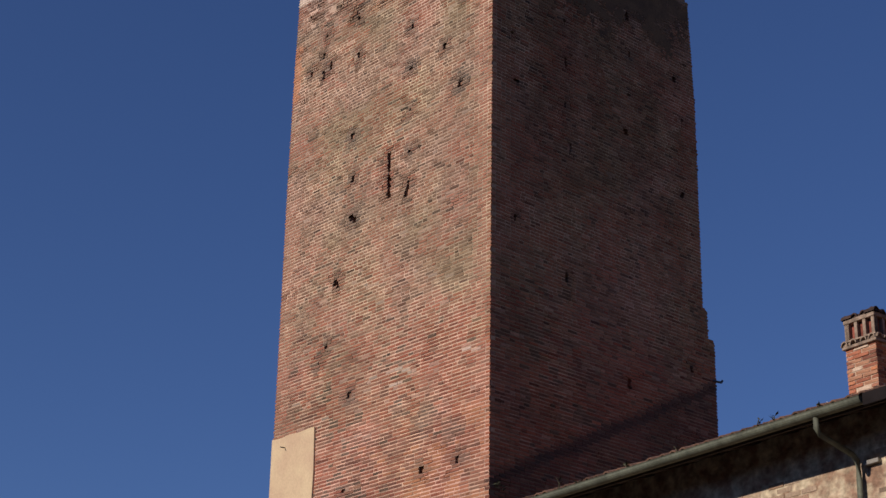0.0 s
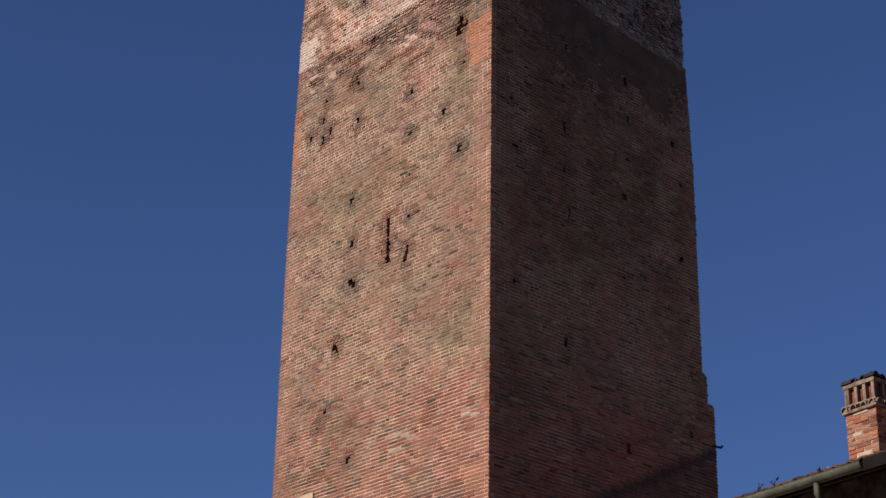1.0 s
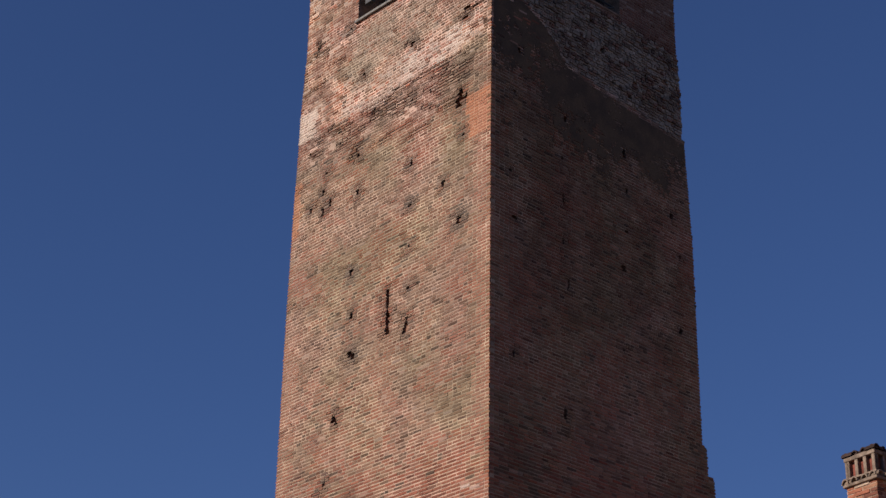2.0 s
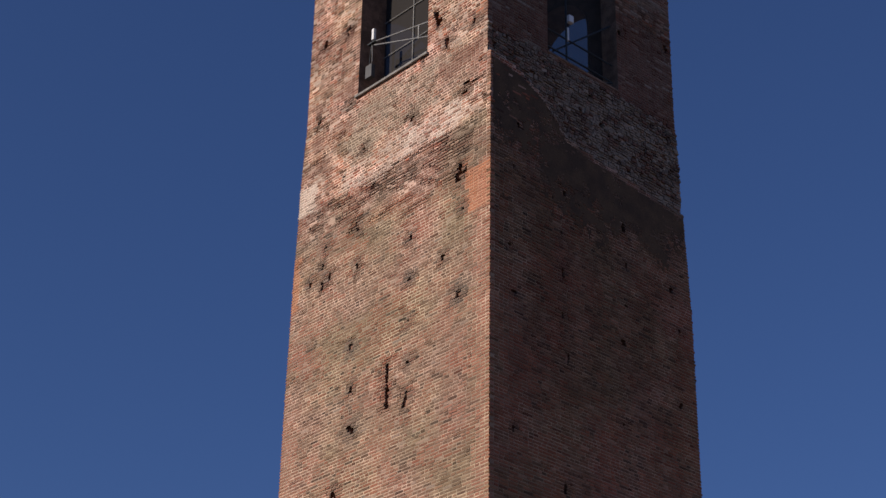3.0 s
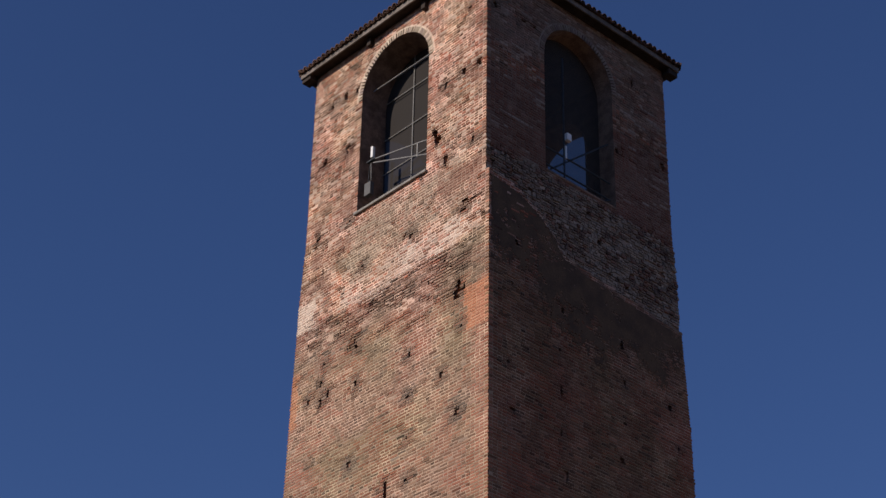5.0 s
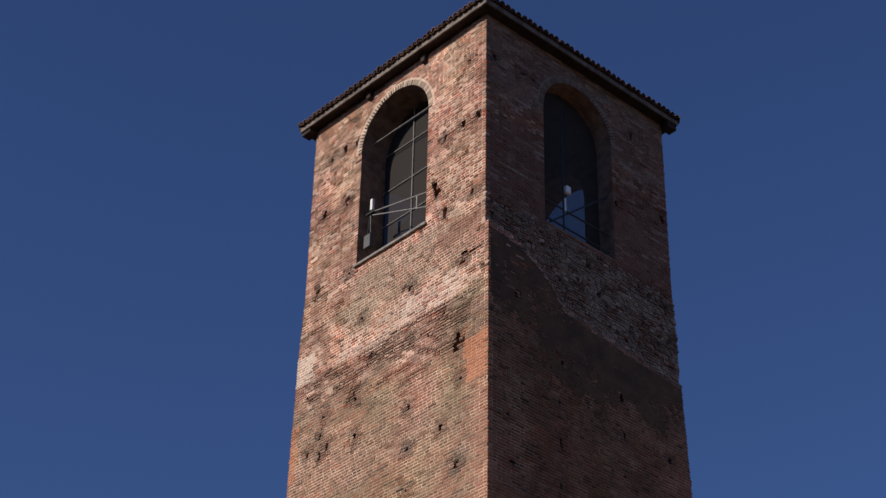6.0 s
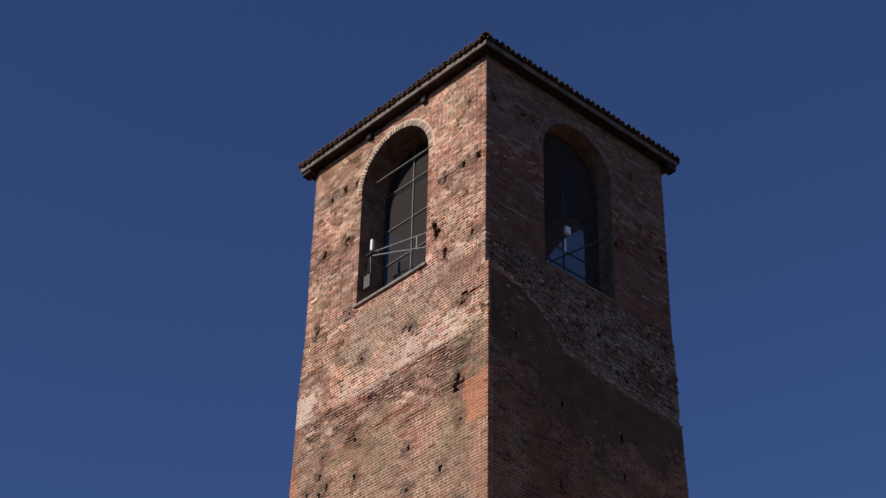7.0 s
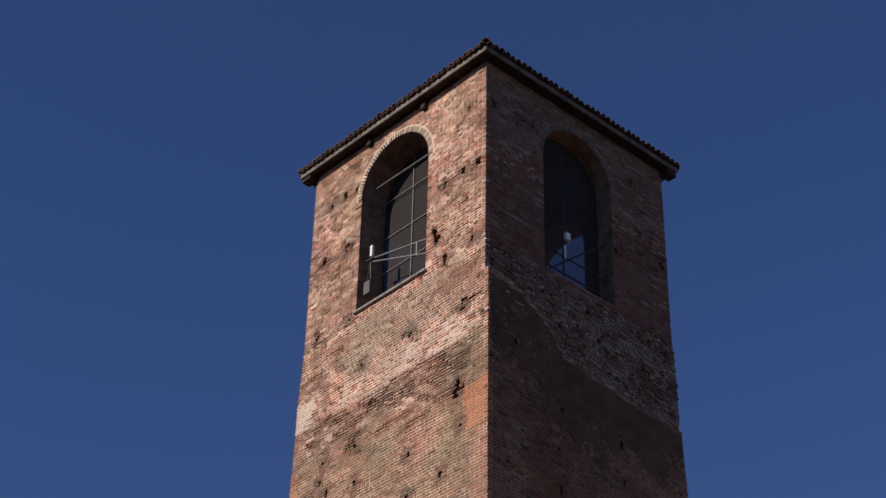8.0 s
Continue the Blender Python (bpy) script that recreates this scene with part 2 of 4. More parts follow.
HOLES_SHADE = [(0.26, 29.77), (1.19, 29.79), (1.56, 29.83), (4.92, 29.95), (5.91, 27.95), (0.79, 25.42), (5.53, 24.24), (0.67, 22.32), (2.19, 22.26),
               (0.55, 20.35), (2.1, 21.27), (4.07, 22.2), (0.69, 19.31), (2.13, 20.31), (4.12, 21.22), (2.1, 19.25), (4.08, 20.23), (5.6, 21.15),
               (5.82, 20.2), (2.2, 18.33), (3.95, 19.3), (0.65, 16.3), (3.86, 17.36), (5.75, 18.35), (2.1, 15.42), (3.87, 13.6), (5.83, 14.4), (4.29, 27.62), (0.84, 23.4), (0.73, 25.22)]
rs = random.Random(5)


def as_rects(holes):
    """Each hole's rectangle, of one or two courses, fitted to the courses."""
    got = []
    for k, (u, z) in enumerate(holes):
        w, c = rs.uniform(0.08, 0.15), rs.choice((1, 1, 2, 2, 3))
        if 27.9 < z < 28.15:
            w, c = rs.uniform(0.17, 0.25), 3
        z0 = round((z - c * COURSE / 2) / COURSE) * COURSE
        got.append((u - w / 2, u + w / 2, z0, z0 + c * COURSE))
    return got


RECTS_SUN = as_rects(HOLES_SUN)
RECTS_SUN += [(2.925, 3.08, 17.475, 17.925), (2.955, 3.055, 17.925, 18.525), (4.02, 4.16, 17.25, 17.4), (4.5, 4.62, 15.9, 16.05), (4.54, 4.72, 15.975, 16.125), (2.33, 2.42, 17.55, 17.7), (4.1, 4.27, 17.325, 17.475),
              (2.32, 2.5, 17.325, 17.55), (0.76, 0.92, 22.2, 22.5), (0.80, 0.99, 22.05, 22.275), (0.75, 0.92, 19.275, 19.425),
              (1.6, 1.8, 26.7, 26.925), (1.5, 1.7, 26.475, 26.7), (1.2, 1.4, 25.8, 26.025), (1.28, 1.38, 25.725, 25.8)]
RECTS_SHADE = as_rects(HOLES_SHADE)


def crevice(u, z, long, high=1):
    z0 = round(z / COURSE) * COURSE
    return (u, u + long, z0, z0 + high * COURSE)


# stepped cracks in the worn band under the belfry: along the bed joints, then up or down a course or two
CRACKS = []
for i in range(30):
    u, z = rs.uniform(0.5, 5.9), 22.25 + 1.1 * rs.uniform(0, 1) ** 0.7
    for k in range(rs.randint(2, 5)):
        w = rs.uniform(0.06, 0.22)
        CRACKS.append((u, u + w, round(z / COURSE) * COURSE))
        u += w * rs.choice((-0.05, 1.0, 1.0))
        rise = rs.choice((-1, 1, 1))
        RECTS_SUN.append(crevice(u, z - (COURSE if rise < 0 else 0), rs.uniform(0.022, 0.05)))
        z += rise * COURSE
for u, z, w in ((0.9, 23.4, 1.3), (2.5, 23.4, 0.5), (3.3, 23.325, 0.8), (4.6, 23.325, 0.7), (0.1, 28.05, 0.62), (0.8, 28.05, 0.75), (4.65, 28.05, 0.5), (5.2, 27.975, 0.7), (1.0, 22.35, 0.5), (2.4, 22.35, 0.7),
                (4.5, 25.725, 0.3), (5.5, 25.65, 0.4), (4.9, 25.125, 0.25), (5.6, 24.75, 0.3), (0.3, 24.375, 0.4), (0.2, 23.925, 0.3), (3.1, 22.275, 0.6), (1.1, 22.2, 0.3), (1.9, 22.05, 0.5)):
    CRACKS.append((u, u + w, z))
RECTS_SUN += [crevice(0.62, 22.2, 0.13), crevice(0.6, 22.275, 0.1), crevice(4.85, 23.1, 0.12), crevice(3.6, 23.175, 0.16), crevice(3.7, 23.1, 0.1), crevice(0.35, 24.375, 0.3), crevice(0.55, 24.45, 0.2)]
for i in range(30):
    u = rs.uniform(0.1, 6.0)
    RECTS_SHADE.append(crevice(u, rs.uniform(float(np.interp(u, [0, 0.9, 1.6, 2.3, 3.0, 6.3], [25.05, 24.95, 24.6, 23.85, 23.7, 23.45])), 25.75), rs.uniform(0.05, 0.16), rs.choice((1, 1, 2))))
PLASTER = (5.08, 6.52, 0.0, 12.975)


LOW_REDS = np.array([(0.27, 0.108, 0.07), (0.30, 0.135, 0.09), (0.225, 0.095, 0.066), (0.25, 0.14, 0.10), (0.155, 0.085, 0.064), (0.135, 0.098, 0.074)])
MID_TANS = np.array([(0.265, 0.13, 0.086), (0.282, 0.17, 0.116), (0.232, 0.154, 0.106), (0.268, 0.19, 0.132), (0.193, 0.134, 0.095), (0.124, 0.09, 0.067)])
TOP_MIX = np.array([(0.33, 0.135, 0.088), (0.28, 0.165, 0.112), (0.215, 0.132, 0.092), (0.355, 0.22, 0.152), (0.40, 0.165, 0.098), (0.15, 0.096, 0.07)])


def drift(u, z, seed):
    """Slow changes of hue over the wall, from rosy to olive."""
    k = np.clip((0.6 * field(u, z, 1.3, seed + 14) + 0.4 * field(u, z, 0.45, seed + 15) - 0.5) * 2.2, -0.6, 0.6)[:, None]
    return 1 + k * np.array([-0.07, 0.03, -0.06])


def mottle(u, z, seed):
    """Small patches of dirt and wear over bricks and joints alike, strongest in the old courses at the top."""
    k = 0.5 * field(u, z, 0.21, seed + 17) + 0.5 * field(u * 0.8, z, 0.11, seed + 18) - 0.5
    return (1 + np.interp(z, [14, 21.5, 22.5], [0.25, 0.35, 0.75]) * k)[:, None]


def base_colours(u, z, rng, seed):
    """The colour of each brick: kiln batches by height, weathering and repairs."""
    n = len(u)
    batch = 0.6 * field(u, z, 0.9, seed) + 0.4 * field(u, z, 0.3, seed + 1)
    k = np.clip((batch - 0.5) * 6 + 1.7 + rng.normal(0, 1.2, n), 0, 4.49).round().astype(int)
    dark = 0.6 * field(u, z, 0.55, seed + 2) + 0.4 * field(u, z, 0.2, seed + 3)
    k = np.where(rng.rand(n) < 0.03 + np.clip(dark - 0.58, 0, 1) * np.where(z < 14, 3.2, 1.0), 5, k)
    z_soft = z + 1.6 * (field(u, z, 0.8, seed + 4) - 0.5)
    w_mid, w_top = np.clip((z_soft - 13.6) / 1.6, 0, 1), np.clip((z_soft - 23.0) / 0.9, 0, 1)
    pick = rng.rand(n)
    c = np.where((pick < w_mid)[:, None], MID_TANS[k], LOW_REDS[k])
    c = np.where((pick < w_top)[:, None], TOP_MIX[k], c)
    c = c * rng.uniform(np.where(z > 23.3, 0.72, 0.82), np.where(z > 23.3, 1.3, 1.2), n)[:, None] * np.array([1.07, 0.93, 0.845]) * np.interp(z, [14, 16, 22, 24], [0.93, 0.88, 0.86, 0.80])[:, None]
    high = np.clip((z - 23.3 + 0.5 * (field(u, z, 0.6, seed + 4) - 0.5)) / 0.3, 0, 1)
    ruddy = np.clip((0.6 * field(u, z, 0.7, seed + 8) + 0.4 * field(u, z, 0.25, seed + 9) - 0.55) * 5 + rng.normal(0, 0.25, n), 0, 0.8)
    chalky = np.clip((0.55 * field(u, z, 0.6, seed + 10) + 0.45 * field(u, z, 0.2, seed + 11) - 0.60) * 5 + rng.normal(0, 0.25, n), 0, 0.8)
    c = blend(c, (0.38, 0.145, 0.088), ruddy * (0.5 + 0.3 * high)) * drift(u, z, seed)
    c = blend(c, (0.50, 0.385, 0.30), chalky * (0.08 + 0.5 * high))
    lot = rng.rand(n)
    burnt, limed = lot < 0.04 + 0.07 * high, lot > 1 - 0.03 - 0.10 * high
    c = np.where(burnt[:, None], c * 0.55, c)
    return blend(c, (0.62, 0.49, 0.39), limed * (0.25 + 0.4 * high)) * mottle(u, z, seed)


def joint_colours(u, z, rng, seed):
    """The lime joints: pale and clean low down, browner in the middle, smeared near the top."""
    n = len(u)
    key = [0, 12.5, 14.5, 21.5, 22.4, 23.3, 23.6, 31]
    c = np.stack([np.interp(z, key, q) for q in ([0.54, 0.54, 0.465, 0.485, 0.43, 0.43, 0.63, 0.69], [0.345, 0.345, 0.33, 0.352, 0.30, 0.30, 0.42, 0.452], [0.245, 0.245, 0.23, 0.248, 0.22, 0.22, 0.315, 0.337])], -1)
    grime = np.clip((0.6 * field(u, z, 1.1, seed + 2) + 0.4 * field(u, z, 0.35, seed + 13) - 0.5) * 2.4, -0.4, 0.6)
    grime = grime + np.where(z > 23.3, np.clip((field(u, z, 0.28, seed + 16) - 0.55) * 2.4, -0.2, 0.7), 0)
    return c * (1 - 0.45 * grime)[:, None] * rng.uniform(0.72, 1.28, n)[:, None] * drift(u, z, seed) * mottle(u, z, seed)


def lime_band(u, z):
    """Limewash left in a level band above the worn courses."""
    top = 24.28 - 0.06 * u
    band = patch(u, z, 0.4, 5.0, 23.4, top, 0.12, 52) * np.clip((0.55 * field(u, z, 0.6, 51) + 0.45 * field(u, z, 0.22, 53) - 0.36) * 4.5, 0, 1)
    return band * np.interp(u, [0.3, 0.8, 2.5, 2.9, 3.3, 4.6, 5.0], [0.5, 1, 1, 0.45, 0.8, 0.7, 0])


def sun_colours(u, z, rng):
    c = base_colours(u, z, rng, 40)
    n = len(u)
    dab = rng.uniform(0.7, 1.1, n)
    some = dab * (rng.rand(n) < 0.5)
    c = blend(c, (0.195, 0.142, 0.10), olive_courses(u, z) * 0.65)
    c = blend(c, (0.21, 0.095, 0.066), red_stains(u, z) * 0.75)
    white = patch(u, z, 5.78, 6.4, 23.4, 24.15, 0.06, 50)
    c = blend(c, (0.60, 0.475, 0.375), np.clip(white * (0.45 + 0.5 * rng.rand(n)), 0, 0.95))
    c = blend(c, (0.66, 0.52, 0.42), np.clip(lime_band(u, z) * (0.15 * dab + 0.55 * some), 0, 0.95))
    c = blend(c, (0.47, 0.185, 0.095), patch(u, z, -0.2, 0.63, 21.15, 22.25, 0.05, 54) * 0.85 * dab)
    c = blend(c, (0.45, 0.195, 0.105), patch(u, z, 6.2, 6.7, 20.9, 22.35, 0.05, 55) * 0.85 * dab)
    c = blend(c, (0.41, 0.175, 0.115), patch(u, z, -0.2, 0.3, 9.0, 22.0, 0.10, 56) * 0.5 * dab)
    c = blend(c, (0.40, 0.17, 0.11), patch(u, z, 5.9, 6.8, 13.0, 18.5, 0.25, 66) * 0.5 * dab)
    c = blend(c, (0.43, 0.19, 0.095), patch(u, z, 0.0, 3.0, 8.0, 11.7, 0.3, 57) * 0.8 * dab * np.clip(3 * field(u, z, 0.5, 67) - 0.9, 0, 1))
    c = blend(c, (0.42, 0.17, 0.09), patch(u, z, -0.3, 0.75, 11.9, 12.6, 0.2, 68) * 0.7 * dab)
    c = blend(c, (0.60, 0.48, 0.40), patch(u, z, 0.15, 0.85, 13.4, 13.65, 0.1, 58) * some * 0.8)
    c = blend(c, (0.58, 0.45, 0.365), patch(u, z, 1.9, 3.4, 13.3, 13.6, 0.12, 59) * some * 0.8)
    for a, b, r in ((0.83, 19.45, 0.42), (4.1, 17.4, 0.5), (2.4, 20.3, 0.35), (4.25, 19.3, 0.35), (4.1, 13.3, 0.3), (1.7, 12.3, 0.45), (0.9, 12.0, 0.35), (2.4, 12.75, 0.3)):
        c = blend(c, (0.15, 0.118, 0.092), np.clip(1.0 - np.hypot(u - a, z - b) / r + 0.9 * (field(u, z, 0.16, 60) - 0.5), 0, 0.6))
    sooty = patch(u, z, 0.0, 6.5, 22.4, 23.3, 0.35, 61) * np.clip(0.5 + 0.6 * field(u, z, 0.4, 62), 0, 1)
    for a, b in HOLES_SUN:
        c = blend(c, (0.17, 0.13, 0.105), np.clip(0.9 - np.hypot(u - a, (z - b) * 0.9) / 0.26 + 0.7 * (field(u, z, 0.13, 63) - 0.5), 0, 0.32))
    return blend(c, (0.165, 0.13, 0.105), sooty * 0.38)


def olive_courses(u, z):
    return patch(u, z, 0.5, 4.6, 24.35 - 0.05 * u, 25.75, 0.35, 82) * np.clip(0.35 + 0.9 * field(u, z, 0.5, 83), 0, 1)


def red_stains(u, z):
    """Ragged reddish-brown stains beside and under the opening."""
    got = 0 * u
    for a, b, c, d in ((4.5, 6.3, 26.15, 26.6), (4.6, 6.0, 25.0, 25.5), (5.0, 6.4, 24.3, 24.8), (0.0, 1.7, 25.05, 25.5), (0.0, 0.9, 24.2, 24.7), (0.0, 1.5, 27.75, 28.02), (4.6, 6.2, 27.7, 28.0)):
        got = np.maximum(got, patch(u, z, a, b, c, d, 0.22, 84))
    return got * np.clip(2.2 * field(u, z, 0.35, 85) - 0.4, 0, 1)


def sun_joints(u, z, rng):
    c = joint_colours(u, z, rng, 40)
    c = blend(c, (0.46, 0.37, 0.265), olive_courses(u, z) * 0.7)
    c = blend(c, (0.27, 0.165, 0.12), red_stains(u, z) * 0.7)
    c = blend(c, (0.80, 0.645, 0.525), np.clip(lime_band(u, z) + patch(u, z, 5.78, 6.4, 23.4, 24.15, 0.06, 50), 0, 1) * 0.85)
    orange = np.maximum(patch(u, z, -0.2, 0.63, 21.15, 22.25, 0.05, 54), patch(u, z, 6.2, 6.7, 20.9, 22.35, 0.05, 55))
    c = blend(c, (0.58, 0.30, 0.18), orange * 0.8)
    for a, b in HOLES_SUN:
        c = blend(c, (0.24, 0.19, 0.15), np.clip(0.9 - np.hypot(u - a, (z - b) * 0.9) / 0.26 + 0.7 * (field(u, z, 0.13, 63) - 0.5), 0, 0.5))
    return c


def rain_stain(u, z):
    """Dark streaks of damp down the shaded face."""
    return patch(u, z, 0.6, 5.0, 17.5, 23.0, 1.2, 98) * np.clip(0.1 + 1.1 * field(u * 2.2, z * 0.35, 1.0, 99), 0, 1)


def diagonal_band(u, z):
    """A dark diagonal line across this face, and darker wall below it."""
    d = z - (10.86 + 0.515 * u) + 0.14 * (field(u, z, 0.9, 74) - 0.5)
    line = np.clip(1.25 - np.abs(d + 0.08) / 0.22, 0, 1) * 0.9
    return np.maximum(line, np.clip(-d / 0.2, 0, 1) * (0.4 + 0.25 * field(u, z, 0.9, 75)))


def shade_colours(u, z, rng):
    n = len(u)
    # shade in the brick colour: darker, redder than the sunlit face, lighter lower down
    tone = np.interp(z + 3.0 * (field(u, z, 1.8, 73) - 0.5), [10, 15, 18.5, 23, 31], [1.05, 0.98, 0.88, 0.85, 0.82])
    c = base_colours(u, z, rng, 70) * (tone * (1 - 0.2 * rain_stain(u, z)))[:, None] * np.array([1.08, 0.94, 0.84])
    # belfry bricks pulled darker: red-brown low, olive-brown above
    dark_belfry = np.clip((28.3 - z + 0.5 * (field(u, z, 0.7, 76) - 0.5)) / 0.4, 0, 1) * (z > 25.4)
    c = blend(c, (0.155, 0.072, 0.05), dark_belfry * 0.75)
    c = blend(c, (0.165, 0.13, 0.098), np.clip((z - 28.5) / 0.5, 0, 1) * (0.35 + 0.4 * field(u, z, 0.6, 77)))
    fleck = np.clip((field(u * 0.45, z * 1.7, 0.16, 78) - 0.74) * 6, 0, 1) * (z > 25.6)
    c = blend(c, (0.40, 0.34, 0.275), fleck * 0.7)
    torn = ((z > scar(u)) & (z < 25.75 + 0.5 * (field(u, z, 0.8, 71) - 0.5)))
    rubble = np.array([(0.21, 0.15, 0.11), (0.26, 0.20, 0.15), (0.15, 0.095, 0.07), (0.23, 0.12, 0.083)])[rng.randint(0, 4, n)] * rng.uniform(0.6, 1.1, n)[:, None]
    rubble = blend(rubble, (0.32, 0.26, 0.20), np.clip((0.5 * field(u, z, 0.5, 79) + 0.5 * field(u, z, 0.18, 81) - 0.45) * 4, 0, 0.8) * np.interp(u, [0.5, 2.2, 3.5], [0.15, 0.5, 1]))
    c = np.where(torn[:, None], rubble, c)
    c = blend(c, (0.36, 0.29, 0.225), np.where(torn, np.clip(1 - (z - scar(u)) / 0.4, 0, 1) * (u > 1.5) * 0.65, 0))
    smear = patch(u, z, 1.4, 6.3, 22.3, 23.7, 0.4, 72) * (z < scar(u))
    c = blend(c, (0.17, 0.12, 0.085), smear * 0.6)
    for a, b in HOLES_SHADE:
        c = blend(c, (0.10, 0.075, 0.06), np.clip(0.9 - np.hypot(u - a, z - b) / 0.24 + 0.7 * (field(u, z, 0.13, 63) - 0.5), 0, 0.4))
    return blend(c, (0.05, 0.037, 0.035), diagonal_band(u, z) * 0.9)


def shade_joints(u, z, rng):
    # joints toned down to carry this face's shade, most of all in the belfry
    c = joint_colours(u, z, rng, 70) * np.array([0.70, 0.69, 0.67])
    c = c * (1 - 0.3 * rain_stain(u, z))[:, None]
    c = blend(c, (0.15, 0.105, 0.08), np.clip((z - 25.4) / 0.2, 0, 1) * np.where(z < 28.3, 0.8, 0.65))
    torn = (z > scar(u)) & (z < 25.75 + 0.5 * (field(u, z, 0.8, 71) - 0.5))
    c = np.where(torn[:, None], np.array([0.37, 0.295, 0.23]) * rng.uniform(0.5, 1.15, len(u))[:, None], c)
    return blend(c, (0.055, 0.04, 0.037), diagonal_band(u, z) * 0.92)


def plain_colours(u, z, rng):
    return base_colours(u, z, rng, 80)


def plain_joints(u, z, rng):
    return joint_colours(u, z, rng, 80)


def opening_half(o, z, grow):
    """Half the width of the opening at height z (0 outside it), grown by a ring above the springing."""
    c, w, sill, spring = OPEN[o]
    if z < sill:
        return 0.0
    if z < spring:
        return w
    r = w + grow
    return math.sqrt(r * r - (z - spring) ** 2) if z - spring < r else 0.0


def runs(lo, hi, gaps):
    """What is left of lo..hi when the gaps are taken out."""
    got, at = [], lo
    for a, b in sorted(gaps):
        if a > at:
            got.append((at, min(a, hi)))
        at = max(at, b)
    if at < hi:
        got.append((at, hi))
    return [(a, b) for a, b in got if b - a > 0.02]


def broken(rect, z):
    """The gap that a hole leaves in one course: its edges differ from course to course."""
    p, q, r, s = rect
    w, k = q - p, random.Random(int(p * 997) + int(z / COURSE) * 131)
    return p + w * k.uniform(-0.12, 0.3), q + w * k.uniform(-0.3, 0.12)


def build_wall(label, place, lo, hi, o, rects, colours, joints, seed, flip, corner, ragged, torn=False, single=None, named=0, worn_band=False, sunk=0.002, cracks=()):
    """One face of the tower: mortar, bricks, the holes' linings."""
    rng = np.random.RandomState(seed)
    wall = tagged(new("wall"), label)
    wall.parent = TOWER
    bricks, mortar, beds = [], Geo(), []
    c, w, sill, spring = OPEN[o]
    for i in range(int(TOP / COURSE)):
        z0 = i * COURSE
        z = z0 + COURSE / 2
        jt = float(joint(z))
        a, b = lo(z), hi(z)
        gaps = [broken(g, z) for g in rects if g[2] - 0.01 < z < g[3] + 0.01]
        near = [(g[0] + g[1]) / 2 for g in rects[:named + 15] if g[2] - 0.17 < z < g[3] + 0.17]
        gone, ring = opening_half(o, z, 0.13), opening_half(o, z, RING)
        for p, q in runs(a + 0.02, b - 0.02, gaps + ([(c - gone, c + gone)] if gone else [])):
            while p < q:
                e = min(q, p + rng.uniform(0.1, 0.26))
                e = q if q - e < 0.1 else e
                lost = max(0.0, float(0.6 * field((p + e) / 2, z, 0.6, seed + 5) + 0.4 * field((p + e) / 2, z, 0.2, seed + 6)) - 0.72) * 0.8
                if rng.rand() < 0.05:
                    lost = rng.uniform(0.02, 0.14)
                if any(abs(f[2] - z) < 0.6 * COURSE and f[0] < e and f[1] > p for f in cracks):
                    lost = 0.3
                if torn and scar((p + e) / 2) < z < 25.8:
                    lost = rng.uniform(0.0, 0.25)
                if torn and 14 < z < 24:
                    lost = max(lost, 0.10 * float(rain_stain(np.array([(p + e) / 2]), np.array([z]))[0]))
                for m in near:
                    if abs(m - (p + e) / 2) < 0.2:
                        lost = max(lost, rng.uniform(0.0, 0.25))
                if worn_band:
                    lost = max(lost, 0.18 * float(field((p + e) / 2, z, 0.35, seed + 12)) * rng.uniform(0.0, 1.0) * float(patch(np.array([(p + e) / 2]), np.array([z]), -0.3, 6.8, 22.3, 23.38, 0.25, 61)[0]))
                pts = place(np.array([p, e, e, p]), np.full(4, z), np.full(4, sunk + 0.06 * lost + rng.uniform(0, 0.003)))
                pts[:, 2] = (z0, z0, z0 + COURSE, z0 + COURSE)
                beds.append(((p + e) / 2, z))
                mortar.add(pts.tolist(), [(3, 2, 1, 0) if flip else (0, 1, 2, 3)])
                p = e
        start = a + (0.135 if corner and i % 2 == corner - 1 else 0.0)
        if corner == 1:
            start += rng.normal(0.0, 0.007)
        for p, q in runs(start, b + rng.normal(0, ragged), gaps + ([(c - ring, c + ring)] if ring else [])):
            at = p
            while at < q - 0.03:
                size = (0.135 if rng.rand() < (0.85 if z > 23.3 else 0.72 if z > 15.5 else 0.4) else 0.26) + rng.uniform(-0.012, 0.012)
                if torn and scar(at) < z < 25.8:
                    size = rng.uniform(0.07, 0.19)
                end = at + size
                if q - end < 0.07:
                    end = q
                bricks.append((at, end - jt * (0.75 if z > 14.5 else 0.42) if end < q else q, z0 + jt / 2, z0 + COURSE - jt / 2))
                at = end
    B = np.array(bricks)
    u, z = B[:, :2].mean(1), B[:, 2:].mean(1)
    n = len(u)
    out = rng.normal(0, 0.003, n) + np.where(z > 23.3, rng.normal(0, 0.005, n), 0) + 0.004 * (field(u, z, 0.8, seed + 3) - 0.5)
    out = np.maximum(out, 0.001)
    B[:, 2] += rng.uniform(-0.0035, 0.004, n)
    B[:, 3] += rng.uniform(-0.004, 0.0035, n)
    for p, q, h in cracks:
        hit = (u > p) & (u < q)
        B[:, 3] -= np.where(hit & (np.abs(B[:, 3] + 0.012 - h) < 0.02), 0.009, 0)
        B[:, 2] += np.where(hit & (np.abs(B[:, 2] - 0.012 - h) < 0.02), 0.009, 0)
    keep = np.ones(n, bool)
